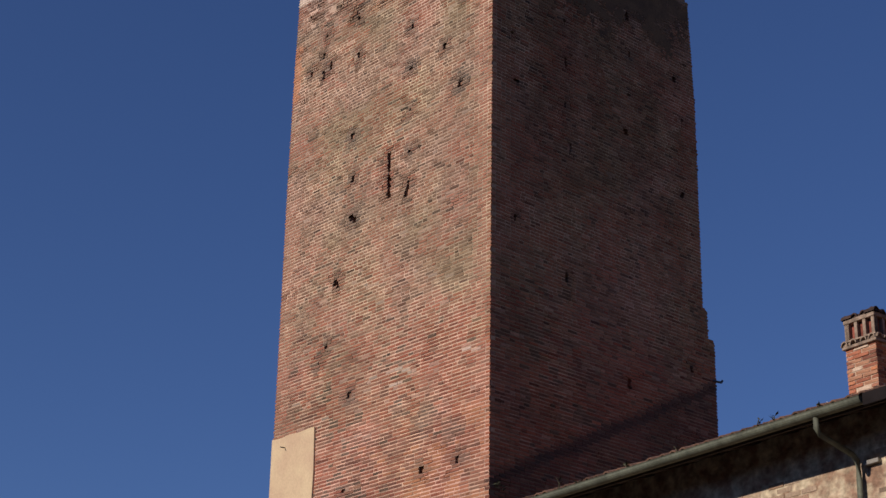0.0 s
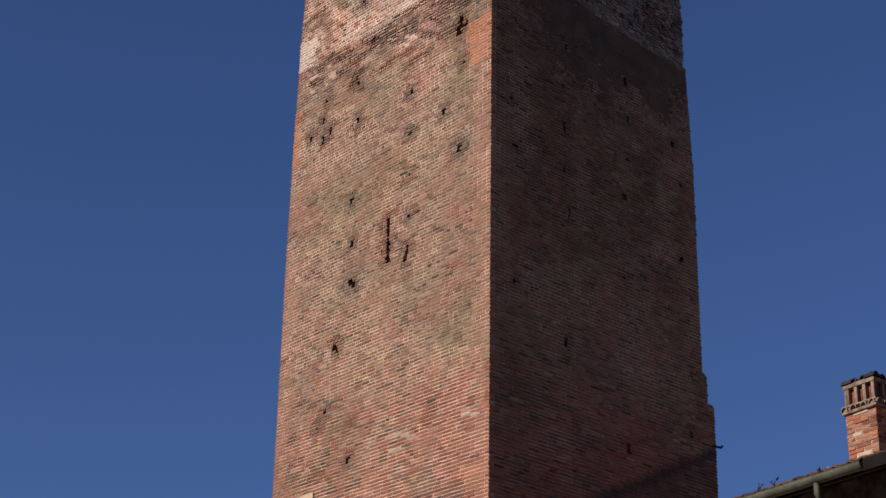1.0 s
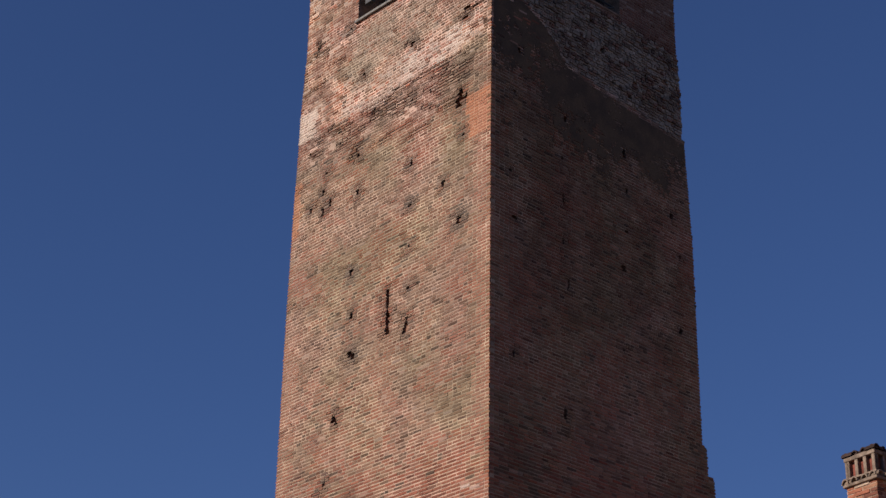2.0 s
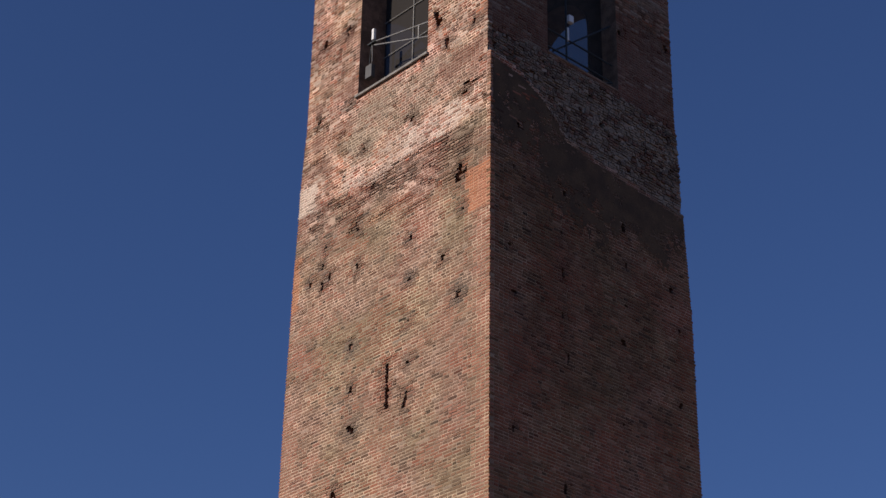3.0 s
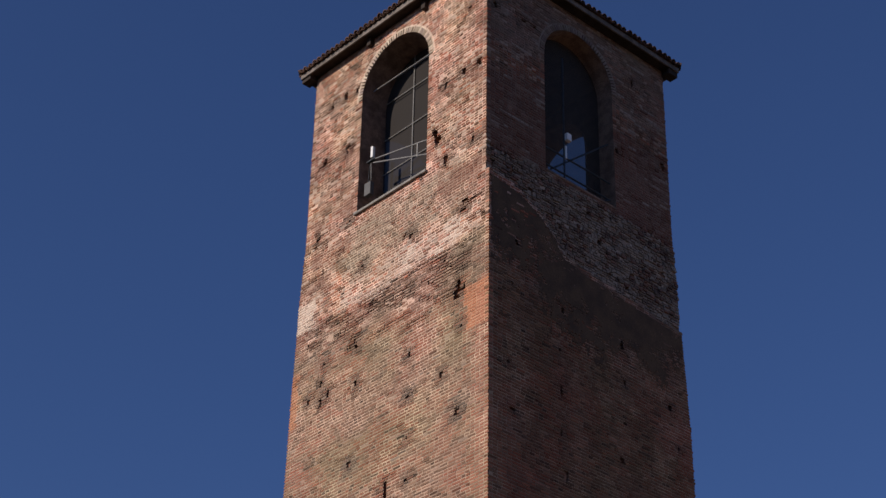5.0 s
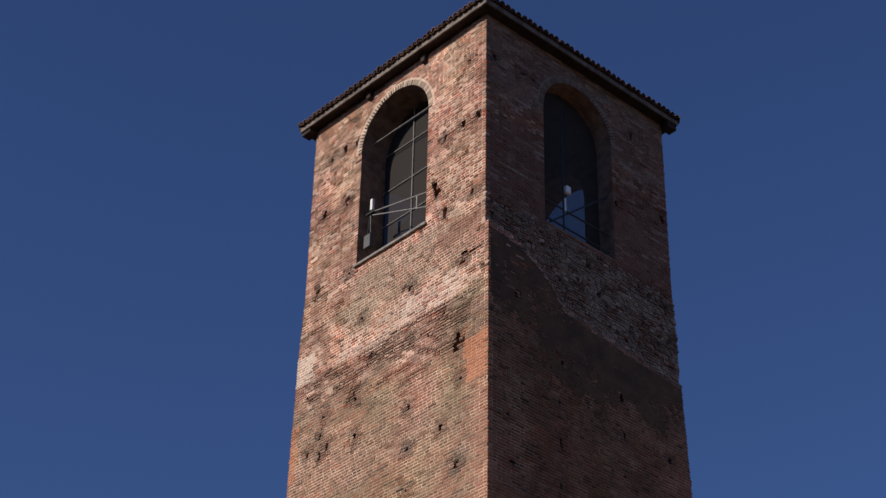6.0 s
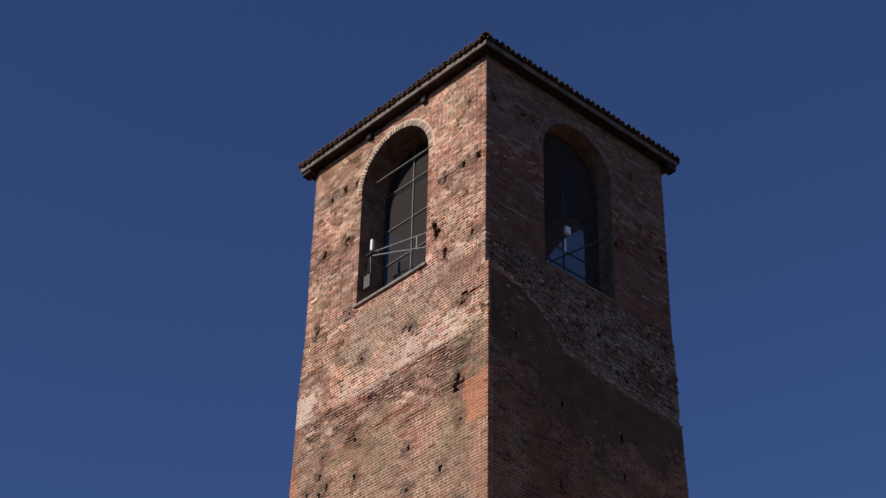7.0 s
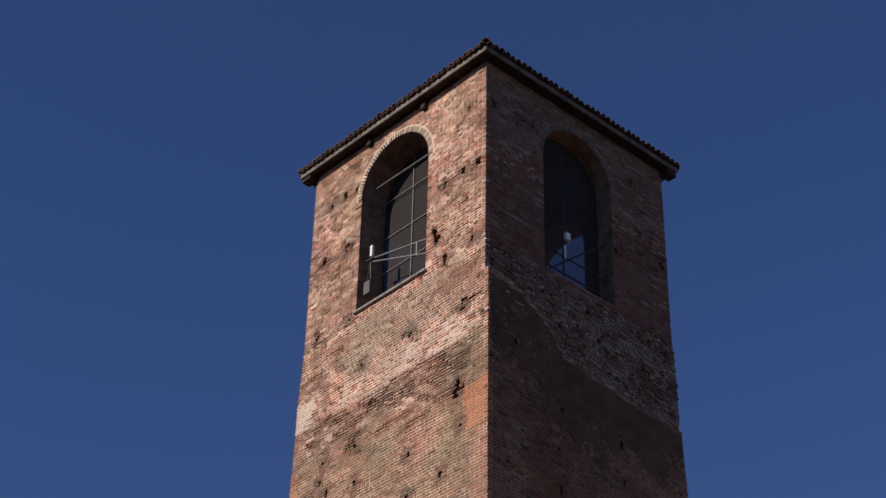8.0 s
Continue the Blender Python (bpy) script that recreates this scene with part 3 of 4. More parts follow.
    if o == "sun" and not torn and corner:
        bad = patch(u, z, 0.3, 6.2, 22.45, 23.25, 0.25, 90) * field(u * 0.45, z, 0.16, 91)
        out -= np.clip(bad - 0.35, 0, 1) * rng.uniform(0, 0.02, n)
    if torn:
        rough = (z > scar(u)) & (z < 25.7)
        out += np.where(rough, rng.uniform(-0.004, 0.028, n), 0)
        B[:, 2] += np.where(rough, rng.uniform(-0.02, 0.014, n), 0)
        B[:, 3] += np.where(rough, rng.uniform(-0.014, 0.02, n), 0)
        keep &= ~(rough & (rng.rand(n) < 0.05))
    col = colours(u, z, rng)
    if single is not None:
        mine = keep & single(u, z)
        picked = np.nonzero(mine)[0][:300]
        keep[picked] = False
    tagged(part("brickwork", bricks_mesh("brickwork", place, B[keep, 0], B[keep, 1], B[keep, 2], B[keep, 3], out[keep], col[keep], 0.115, rng, flip), M_BRICK, wall), kind="stuff")
    cracks = Geo()
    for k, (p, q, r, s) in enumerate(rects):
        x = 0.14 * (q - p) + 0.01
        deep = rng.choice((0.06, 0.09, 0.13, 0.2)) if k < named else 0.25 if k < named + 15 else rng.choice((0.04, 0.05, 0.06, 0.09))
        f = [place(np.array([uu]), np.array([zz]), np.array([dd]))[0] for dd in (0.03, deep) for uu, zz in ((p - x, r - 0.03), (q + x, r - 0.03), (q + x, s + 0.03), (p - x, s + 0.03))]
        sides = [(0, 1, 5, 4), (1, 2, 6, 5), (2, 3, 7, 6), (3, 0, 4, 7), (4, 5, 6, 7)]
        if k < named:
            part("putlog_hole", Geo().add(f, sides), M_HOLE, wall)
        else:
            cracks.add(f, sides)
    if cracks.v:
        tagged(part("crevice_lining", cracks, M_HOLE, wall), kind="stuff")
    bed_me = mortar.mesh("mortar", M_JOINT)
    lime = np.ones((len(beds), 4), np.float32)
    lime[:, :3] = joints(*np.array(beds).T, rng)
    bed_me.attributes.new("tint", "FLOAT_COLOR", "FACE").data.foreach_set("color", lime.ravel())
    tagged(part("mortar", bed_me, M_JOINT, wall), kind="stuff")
    if single is not None:
        return wall, [(B[k], out[k], col[k]) for k in picked]
    return wall, []


M_SKIM = material("dirty_skim", (0.13, 0.082, 0.047), 0.95, vary=0.4, scale=2.5, fine=30, bump=0.6, depth=0.008, second=(0.085, 0.055, 0.035))
zero = lambda z: 0.0
LOW = lambda z: -0.10 if z < 24.95 else 0.0
wall_sun, SINGLES = build_wall("sunlit brick face, pale and red bricks with putlog holes", sun_face, LOW, y_out, "sun", RECTS_SUN, sun_colours, sun_joints, 101, True, 1, 0.006, named=len(HOLES_SUN), worn_band=True, cracks=CRACKS,
                               single=lambda u, z: (z > 11.02) & (z < 12.3) & (u > 0.15) & (u < 4.0))
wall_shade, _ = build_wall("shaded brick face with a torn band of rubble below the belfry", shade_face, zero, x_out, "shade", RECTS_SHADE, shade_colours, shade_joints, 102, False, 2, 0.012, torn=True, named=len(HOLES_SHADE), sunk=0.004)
build_wall("brick face of the far side", back_sun, lambda z: -0.10 if z < 23.1 else 0.0, y_out, "sun", [], plain_colours, plain_joints, 103, False, 0, 0.0)
build_wall("brick face of the far side", back_shade, zero, x_out, "shade", [], plain_colours, plain_joints, 104, True, 0, 0.0)


# a dirty skim of old render on the shaded face, just under the torn band, thinning out downwards
SKIM, CELL = Geo(), 0.0375
us, zs = np.meshgrid(np.arange(0.06, 6.1, CELL), np.arange(20.6, 25.0, CELL), indexing="ij")
foot = np.interp(us, [0, 0.6, 1.2, 1.9, 2.6, 4.2, 6.3], [22.7, 22.8, 22.5, 22.1, 21.6, 21.9, 22.1])
cover = np.clip((zs - foot) / 1.6 + 0.5, 0, 1.0) + 1.3 * (0.55 * field(us, zs, 0.5, 95) + 0.45 * field(us, zs, 0.13, 96) - 0.5)
cover += np.random.RandomState(97).uniform(-0.22, 0.22, cover.shape)
for i, j in zip(*np.nonzero((cover > 0.62) & (zs + CELL < scar(us) - 0.12))):
    a, b = us[i, j], zs[i, j]
    if any(p - 0.03 < a < q + 0.03 and r - 0.03 < b < s + 0.03 for p, q, r, s in RECTS_SHADE[:len(HOLES_SHADE)]):
        continue
    SKIM.add([(p, -0.1075, q) for p, q in ((a, b), (a + CELL, b), (a + CELL, b + CELL), (a, b + CELL))], [(0, 1, 2, 3)])
tagged(part("render_skim", SKIM, M_SKIM, wall_shade, "thin dirty brown render over the bricks"), kind="stuff")


def slab_with_arch(geo, o, place, lo, hi, z0, z1, d0, d1, grow):
    """A thick wall with an arched opening, in pieces."""
    c, w, sill, spring = OPEN[o]
    w, sill = w + grow, sill - grow
    def block(ua, ub, za, zb, zc=None, zd=None):
        ring = [(ua, za), (ub, zb), (ub, zd if zd is not None else z1), (ua, zc if zc is not None else z1)]
        pts = [place(p, q, d) for d in (d0, d1) for p, q in ring]
        geo.add(pts, [(0, 1, 2, 3), (7, 6, 5, 4), (0, 4, 5, 1), (1, 5, 6, 2), (2, 6, 7, 3), (3, 7, 4, 0)])
    block(lo, c - w, z0, z0)
    block(c + w, hi, z0, z0)
    block(c - w, c + w, z0, z0, sill, sill)
    k = 16
    for i in range(k):
        a, b = math.pi * (1 - i / k), math.pi * (1 - (i + 1) / k)
        block(c + w * math.cos(a), c + w * math.cos(b), spring + w * math.sin(a), spring + w * math.sin(b))


CORE = Geo()
slab_with_arch(CORE, "sun", lambda u, z, d: (d, u, z), 0.28, 6.0, 0, TOP, 0.28, 0.78, 0.02)
slab_with_arch(CORE, "sun", lambda u, z, d: (5.86 - d, u, z), 0.28, 6.0, 0, TOP, 0.0, 0.52, 0.02)
slab_with_arch(CORE, "shade", lambda u, z, d: (u, d, z), 0.80, 5.32, 0, TOP, 0.28, 0.49, 0.02)
slab_with_arch(CORE, "shade", lambda u, z, d: (u, 6.0 - d, z), 0.80, 5.32, 0, TOP, 0.0, 0.22, 0.02)
part("masonry_core", CORE, M_CORE, TOWER, "rough masonry core between the brick faces")


def reveal(o, place, d0, d1):
    """The brick-lined sides, sill and vault of an opening."""
    c, w, sill, spring = OPEN[o]
    line = [(c + w, sill), (c + w, spring)] + [(c + w * math.cos(math.pi * i / 24), spring + w * math.sin(math.pi * i / 24)) for i in range(1, 24)] + [(c - w, spring), (c - w, sill)]
    g = Geo()
    k = len(line)
    g.add([place(u, z, d0) for u, z in line] + [place(u, z, d1) for u, z in line], [(i, (i + 1) % k, (i + 1) % k + k, i + k) for i in range(k)])
    return g


REVEAL_PLACES = [("sun", lambda u, z, d: (d, u, z)), ("shade", lambda u, z, d: (u, d, z)), ("sun", lambda u, z, d: (6.13 - d, u, z)), ("shade", lambda u, z, d: (u, 6.29 - d, z))]
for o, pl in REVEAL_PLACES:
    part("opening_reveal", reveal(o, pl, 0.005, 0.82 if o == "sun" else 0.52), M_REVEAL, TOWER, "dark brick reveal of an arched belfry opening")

floor_g = Geo().box((0.3, 0.3, 25.45), (5.8, 5.95, 25.7))
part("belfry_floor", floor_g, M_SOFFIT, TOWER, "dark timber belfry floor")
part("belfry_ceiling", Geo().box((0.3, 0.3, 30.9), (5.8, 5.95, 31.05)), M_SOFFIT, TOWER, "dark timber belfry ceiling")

# arch rings
vg = Geo()
vg.add([(-0.115, -0.025, 0.0), (-0.115, 0.025, 0.0), (0.02, 0.025, 0.0), (0.02, -0.025, 0.0), (-0.115, -0.029, 0.145), (-0.115, 0.029, 0.145), (0.02, 0.029, 0.145), (0.02, -0.029, 0.145)],
       [q[::-1] for q in CUBE])
rv = np.random.RandomState(9)


def voussoir_meshes(tone):
    got = []
    for k in range(6):
        me = vg.mesh("voussoir", M_BRICK)
        at = me.attributes.new("tint", "FLOAT_COLOR", "FACE")
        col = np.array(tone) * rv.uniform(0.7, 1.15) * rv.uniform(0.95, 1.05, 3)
        at.data.foreach_set("color", np.tile([*col, 1.0], (len(me.polygons), 1)).astype(np.float32).ravel())
        got.append(me)
    return got


# the shaded arch's brick tone is lowered to hold its shade
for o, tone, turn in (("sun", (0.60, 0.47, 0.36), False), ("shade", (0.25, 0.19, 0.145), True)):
    c, w, sill, spring = OPEN[o]
    kinds = voussoir_meshes(tone)
    ring = new("arch_ring")
    ring.parent = TOWER
    tagged(ring, "ring of pale upright bricks round an arched opening")
    count = 46
    for i in range(count):
        a = math.pi * (i + 0.5) / count
        r = w + 0.004
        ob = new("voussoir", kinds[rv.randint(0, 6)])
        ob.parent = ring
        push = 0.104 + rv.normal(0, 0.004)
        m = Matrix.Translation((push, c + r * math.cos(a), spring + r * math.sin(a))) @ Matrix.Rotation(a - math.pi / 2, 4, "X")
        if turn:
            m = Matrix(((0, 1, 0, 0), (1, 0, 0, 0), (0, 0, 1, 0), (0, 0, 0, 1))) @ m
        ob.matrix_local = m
    for i in range(18):
        a0, a1 = math.pi * (i + 0.06) / 18, math.pi * (i + 0.94) / 18
        q = [(c + (w + rr) * math.cos(a), spring + (w + rr) * math.sin(a)) for rr, a in ((0.155, a0), (0.155, a1), (0.2, a1), (0.2, a0))]
        g = Geo().prism([((0.0, u, z) if not turn else (u, 0.0, z)) for u, z in q], (0.1, 0, 0) if not turn else (0, 0.1, 0))
        me = g.mesh("outer_brick", M_BRICK)
        at = me.attributes.new("tint", "FLOAT_COLOR", "FACE")
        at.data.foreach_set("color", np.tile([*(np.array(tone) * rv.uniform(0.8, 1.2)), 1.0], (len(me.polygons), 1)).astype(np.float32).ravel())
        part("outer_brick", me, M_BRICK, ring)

# sills
part("window_sill", Geo().box((-0.07, 1.93, 25.86), (0.64, 4.45, 25.925)), M_STONE, TOWER, "thin grey stone sill of the sunlit opening", bevel=0.01)
# second sill in the reveals' darker brown instead of the grey stone
part("window_sill", Geo().box((1.84, -0.02, 25.84), (4.2, 0.64, 25.905)), M_REVEAL, TOWER, "dark sill of the shaded opening, coloured like the reveals", bevel=0.015)

# bird nets with their bars
for o, pl in REVEAL_PLACES[:2]:
    c, w, sill, spring = OPEN[o]
    line = [(c + w, sill + 0.01), (c + w, spring)] + [(c + w * math.cos(math.pi * i / 24), spring + w * math.sin(math.pi * i / 24)) for i in range(1, 24)] + [(c - w, spring), (c - w, sill + 0.01)]
    net = part("bird_net", Geo().add([pl(u, z, 0.77 if o == "sun" else 0.47) for u, z in line], [tuple(range(len(line)))]), M_NET_DENSE if o == "sun" else M_NET, TOWER, "fine grey bird net stretched behind an arched opening")
    bars = [((c + 0.16, sill), (c + 0.16, spring + w - 0.02))]
    bars += [((c - h, zz), (c + h, zz)) for zz in (26.34, 27.36, 28.38, 29.49, 30.15) for h in (opening_half(o, zz, -0.02),)]
    back = 0.745 if o == "sun" else 0.445
    for (ua, za), (ub, zb) in (bars if o == "sun" else []):
        part("net_bar", Geo().tube([pl(ua, za, back), pl(ub, zb, back)], 0.014, 6), M_STEEL if o == "sun" else M_DARKSTEEL, net, "thin metal bar")

# iron tie across the sunlit opening
h = opening_half("sun", 29.65, 0.0) + 0.03
part("tie_rod", Geo().tube([(0.3, OPEN["sun"][0] - h, 29.65), (0.3, OPEN["sun"][0] + h, 29.65)], 0.014, 6), M_STEEL, TOWER, "thin iron tie across the sunlit opening")

# plaster on the foot of the sunlit face, with a nail
pg = Geo()
k = 14
edge = [(PLASTER[0] + 0.02 * math.sin(i * 2.3), i * PLASTER[3] / k) for i in range(k + 1)]
top = [(PLASTER[0] + (6.515 - PLASTER[0]) * i / 8, PLASTER[3] + 0.012 * math.sin(i * 1.7)) for i in range(1, 9)]
ring = edge + top + [(6.53, 0.0)]
pg.prism([(-0.035, u, z) for u, z in ring], (0.05, 0, 0))
part("plaster_patch", pg, M_PLASTER, TOWER, "smooth ochre plaster patch over the brick", bevel=0.008)
part("nail", Geo().tube([(0.0, 6.05, 12.72), (-0.16, 6.04, 12.71)], 0.012, 6), M_DARKSTEEL, TOWER, "rusty iron spike")

# iron hook on the shaded face
part("iron_hook", Geo().tube([(6.5, -0.1, 14.3), (6.74, -0.14, 14.31), (6.78, -0.14, 14.36)], 0.025, 6), M_DARKSTEEL, TOWER, "short rusty iron hook")

# ---- the tower's roof ----
OVER = 0.30
X0, X1, Y0, Y1 = -OVER, 6.13 + OVER, -OVER, 6.29 + OVER
roof = new("roof")
roof.parent = TOWER
tagged(roof, "low hipped roof of weathered clay tiles on dark eaves")
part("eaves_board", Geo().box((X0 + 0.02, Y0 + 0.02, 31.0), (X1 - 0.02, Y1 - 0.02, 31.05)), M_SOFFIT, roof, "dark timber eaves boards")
for a, b in (((X0, Y0, 30.95), (X0 + 0.04, Y1, 31.09)), ((X0 + 0.04, Y0, 30.95), (X1, Y0 + 0.04, 31.09)), ((X1 - 0.04, Y0 + 0.04, 30.95), (X1, Y1, 31.09)), ((X0 + 0.04, Y1 - 0.04, 30.95), (X1 - 0.04, Y1, 31.09))):
    part("fascia_board", Geo().box(a, b), M_WOOD, roof, "weathered grey-brown fascia board", bevel=0.006)
for a, b in (((X1 - 0.34, Y0 + 0.045, 30.80), (X1 - 0.01, Y0 + 0.3, 30.99)), ((X0 + 0.045, Y1 - 0.34, 30.84), (X0 + 0.3, Y1 - 0.01, 30.99))):
    part("hip_rafter_end", Geo().box(a, b), M_SOFFIT, roof, "dark timber end of a hip rafter under the eaves", bevel=0.015)
APEX = (3.06, 3.14, 32.15)
hip = Geo().add([(X0 + 0.03, Y0 + 0.03, 31.07), (X1 - 0.03, Y0 + 0.03, 31.07), (X1 - 0.03, Y1 - 0.03, 31.07), (X0 + 0.03, Y1 - 0.03, 31.07), APEX], [(0, 1, 4), (1, 2, 4), (2, 3, 4), (3, 0, 4), (3, 2, 1, 0)])
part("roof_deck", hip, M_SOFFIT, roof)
for yy, zz in ((2.12, 30.80), (4.13, 30.84)):
    part("bracket", Geo().prism([(0.0, yy - 0.07, zz - 0.08), (0.0, yy + 0.07, zz - 0.08), (0.0, yy + 0.08, 31.0), (0.0, yy - 0.08, 31.0)], (-0.12, 0, 0)), M_SOFFIT, roof, "stub of a timber bracket", bevel=0.01)


def tile_mesh(length, r0, r1, thick, up):
    """A half-round clay tile lying along x from the eave (0) up the slope; up: a cover tile, else a channel."""
    g = Geo()
    k = 6
    rows = []
    for x, r in ((0.0, r0), (length, r1)):
        for rr in (r, r - thick):
            rows.append([(x, rr * math.cos(math.pi * i / k), (1.15 if up else -0.8) * rr * math.sin(math.pi * i / k)) for i in range(k + 1)])
    vs = [p for r in rows for p in r]
    n = k + 1
    fs = []
    for i in range(k):
        fs += [(i, i + 1, n * 2 + i + 1, n * 2 + i), (n + i + 1, n + i, n * 3 + i, n * 3 + i + 1), (i + 1, i, n + i, n + i + 1), (2 * n + i, 2 * n + i + 1, 3 * n + i + 1, 3 * n + i)]
    return g.add(vs, fs)


COVER = tile_mesh(0.45, 0.085, 0.07, 0.016, True)
CHANNEL = tile_mesh(0.45, 0.085, 0.075, 0.016, False)
COVER_ME, CHANNEL_ME = COVER.mesh("roof_tile", M_TILE), CHANNEL.mesh("channel_tile", M_TILE)
rt = np.random.RandomState(12)


def lay_tiles(parent, origin, along, inward, length, slope, rows_n, pitch, inset, singles=True):
    """Tiles on a slope: the eave row as parts, the rest in one mesh. inset: how much each row's ends draw in for a hip."""
    along, inward = Vector(along), Vector(inward)
    up = Vector((0, 0, 1))
    xdir = (inward * math.cos(slope) + up * math.sin(slope))
    zdir = (up * math.cos(slope) - inward * math.sin(slope))
    rest = Geo()
    for row in range(rows_n):
        s0 = row * 0.36
        cut = inset * s0 * math.cos(slope)
        n = int((length - 2 * cut) / pitch)
        if n < 1:
            break
        first = (length - n * pitch) / 2
        for i in range(n + 1):
            for cover in (True, False):
                if not cover and i == n:
                    continue
                a = first + (i + (0 if cover else 0.5)) * pitch + rt.normal(0, 0.006)
                p = Vector(origin) + along * a + xdir * (s0 - 0.06 + rt.normal(0, 0.012)) + zdir * ((0.045 if cover else 0.085) + row * 0.004 + rt.normal(0, 0.004))
                yaw = rt.normal(0, 0.03)
                xd = (xdir + along * yaw).normalized()
                yd = zdir.cross(xd)
                m = Matrix(((xd.x, yd.x, zdir.x, p.x), (xd.y, yd.y, zdir.y, p.y), (xd.z, yd.z, zdir.z, p.z), (0, 0, 0, 1)))
                if row == 0 and singles:
                    ob = new("roof_tile" if cover else "channel_tile", COVER_ME if cover else CHANNEL_ME)
                    ob.parent = parent
                    ob.matrix_local = m
                else:
                    src = COVER if cover else CHANNEL
                    rest.add([m @ Vector(q) for q in src.v], src.f)
    if rest.v:
        tagged(part("tile_rows", rest, M_TILE, parent), kind="stuff")


PITCH_R = math.atan2(32.15 - 31.07, 3.36)
LX, LY = X1 - X0, Y1 - Y0
lay_tiles(roof, (X0, Y0, 31.07), (0, 1, 0), (1, 0, 0), LY, PITCH_R, 9, 0.182, 1.0)
lay_tiles(roof, (X1, Y0, 31.07), (-1, 0, 0), (0, 1, 0), LX, PITCH_R, 9, 0.182, 1.0)
lay_tiles(roof, (X1, Y1, 31.07), (0, -1, 0), (-1, 0, 0), LY, PITCH_R, 9, 0.182, 1.0)
lay_tiles(roof, (X0, Y1, 31.07), (1, 0, 0), (0, -1, 0), LX, PITCH_R, 9, 0.182, 1.0)
HIPCAP = tile_mesh(0.5, 0.12, 0.10, 0.02, True).mesh("hip_tile", M_TILE)
for cx, cy in ((X0, Y0), (X1, Y0), (X1, Y1), (X0, Y1)):
    a, b = Vector((cx, cy, 31.12)), Vector(APEX) + Vector((0, 0, 0.08))
    d = (b - a).normalized()
    side = Vector((0, 0, 1)).cross(d).normalized()
    z = d.cross(side)
    for i in range(int((b - a).length / 0.42)):
        p = a + d * (i * 0.42 - 0.05) + z * (0.004 * i + rt.normal(0, 0.004))
        ob = new("hip_tile", HIPCAP)
        ob.parent = roof
        ob.matrix_local = Matrix(((d.x, side.x, z.x, p.x), (d.y, side.y, z.y, p.y), (d.z, side.z, z.z, p.z), (0, 0, 0, 1)))

# ---- things in the belfry openings ----
TW = TOWER.matrix_world.copy()
rail = thing("safety_frame", TW @ pose(0.1, 3.2, 25.925), "grey tubular safety frame standing in the sunlit opening", "railing")
for a, b, r in (((0, 0.79, 1.40), (0, -1.2, 0.95), 0.017), ((0, 0.79, 1.30), (0, -1.2, 0.53), 0.017), ((0, -0.79, 0.66), (0, -0.79, 1.02), 0.02)):
    part("bar", Geo().tube([a, b], r, 8), M_STEEL, rail)
frame_in = thing("steel_scaffold", TW @ pose(0.95, 3.2, 25.7), "dark steel braces standing inside the belfry behind the net", "scaffold")
for a, b in (((0, 1.1, 0.0), (0, 1.1, 2.1)), ((0, 0.95, 1.5), (0, -0.6, 1.95)), ((0, 0.95, 1.55), (0, -0.6, 1.3)), ((0, -0.6, 0.0), (0, -0.6, 2.2)), ((0, 0.95, 0.0), (0, 0.95, 1.6))):
    part("brace", Geo().tube([a, b], 0.035, 8), M_DARKSTEEL, frame_in)
rail2 = thing("safety_frame", TW @ pose(3.0, 0.1, 25.905), "dark tubular safety frame with crossed bars in the shaded opening", "railing")
for a, b in (((-1.1, 0, 0.22), (1.1, 0, 0.22)), ((-1.1, 0, 0.70), (1.1, 0, 0.70)), ((-0.85, 0.03, 0.18), (1.1, 0.03, 1.85)), ((-0.43, 0, 0.0), (-0.43, 0, 3.6)), ((0.62, 0, 0.0), (1.1, 0, 0.22))):
    part("bar", Geo().tube([a, b], 0.022, 8), M_DARKSTEEL, rail2)
lamp = thing("floodlight", TW @ pose(0.06, 3.98, 27.34), "white tubular floodlight on a bracket in the sunlit opening", "lamp", "belfry floodlights")
part("housing", Geo().box((-0.04, -0.04, 0.0), (0.04, 0.04, 0.32)), M_WHITE, lamp, bevel=0.012)
part("clamp", Geo().box((-0.02, -0.06, -0.06), (0.06, 0.2, -0.03)), M_DARKSTEEL, lamp)
lamp2 = thing("floodlight", TW @ pose(2.67, 0.06, 27.09), "white square floodlight on a post in the shaded opening", "lamp", "belfry floodlights")
part("housing", Geo().box((-0.075, -0.05, 0.0), (0.075, 0.05, 0.2)), M_WHITE, lamp2, bevel=0.012)
part("post", Geo().box((-0.09, 0.0, -0.52), (-0.045, 0.05, -0.16)), M_WHITE, lamp2)
cab = thing("junction_box", TW @ pose(0.1, 4.1, 26.33), "grey electrical junction box with a cable in the sunlit opening", "electrical box")
part("box", Geo().box((-0.06, -0.10, 0.0), (0.06, 0.12, 0.36)), M_GREYBOX, cab, bevel=0.01)
part("cable", Geo().tube([(0, -0.05, 0.42), (-0.02, -0.06, 0.7), (0, -0.02, 0.98)], 0.009, 6), M_STEEL, cab, "pale cable")
part("cable", Geo().tube([(0, 0.05, 0.42), (0.01, 0.04, 0.75), (0, -0.0, 1.0)], 0.010, 6), M_DARKSTEEL, cab, "dark cable")

# ---- the house in front ----
# its own axes: x along the eave away from the camera, y inwards; z from the ground
HX, HY = Vector((-0.597, 0.802, 0)), Vector((0.802, 0.597, 0))
HOUSE = thing("house", Matrix(((-0.597, 0.802, 0, 4.66), (0.802, 0.597, 0, 19.45), (0, 0, 1, 0), (0, 0, 0, 1))), "old town house with patchy rendered walls and a clay tile roof", "house")
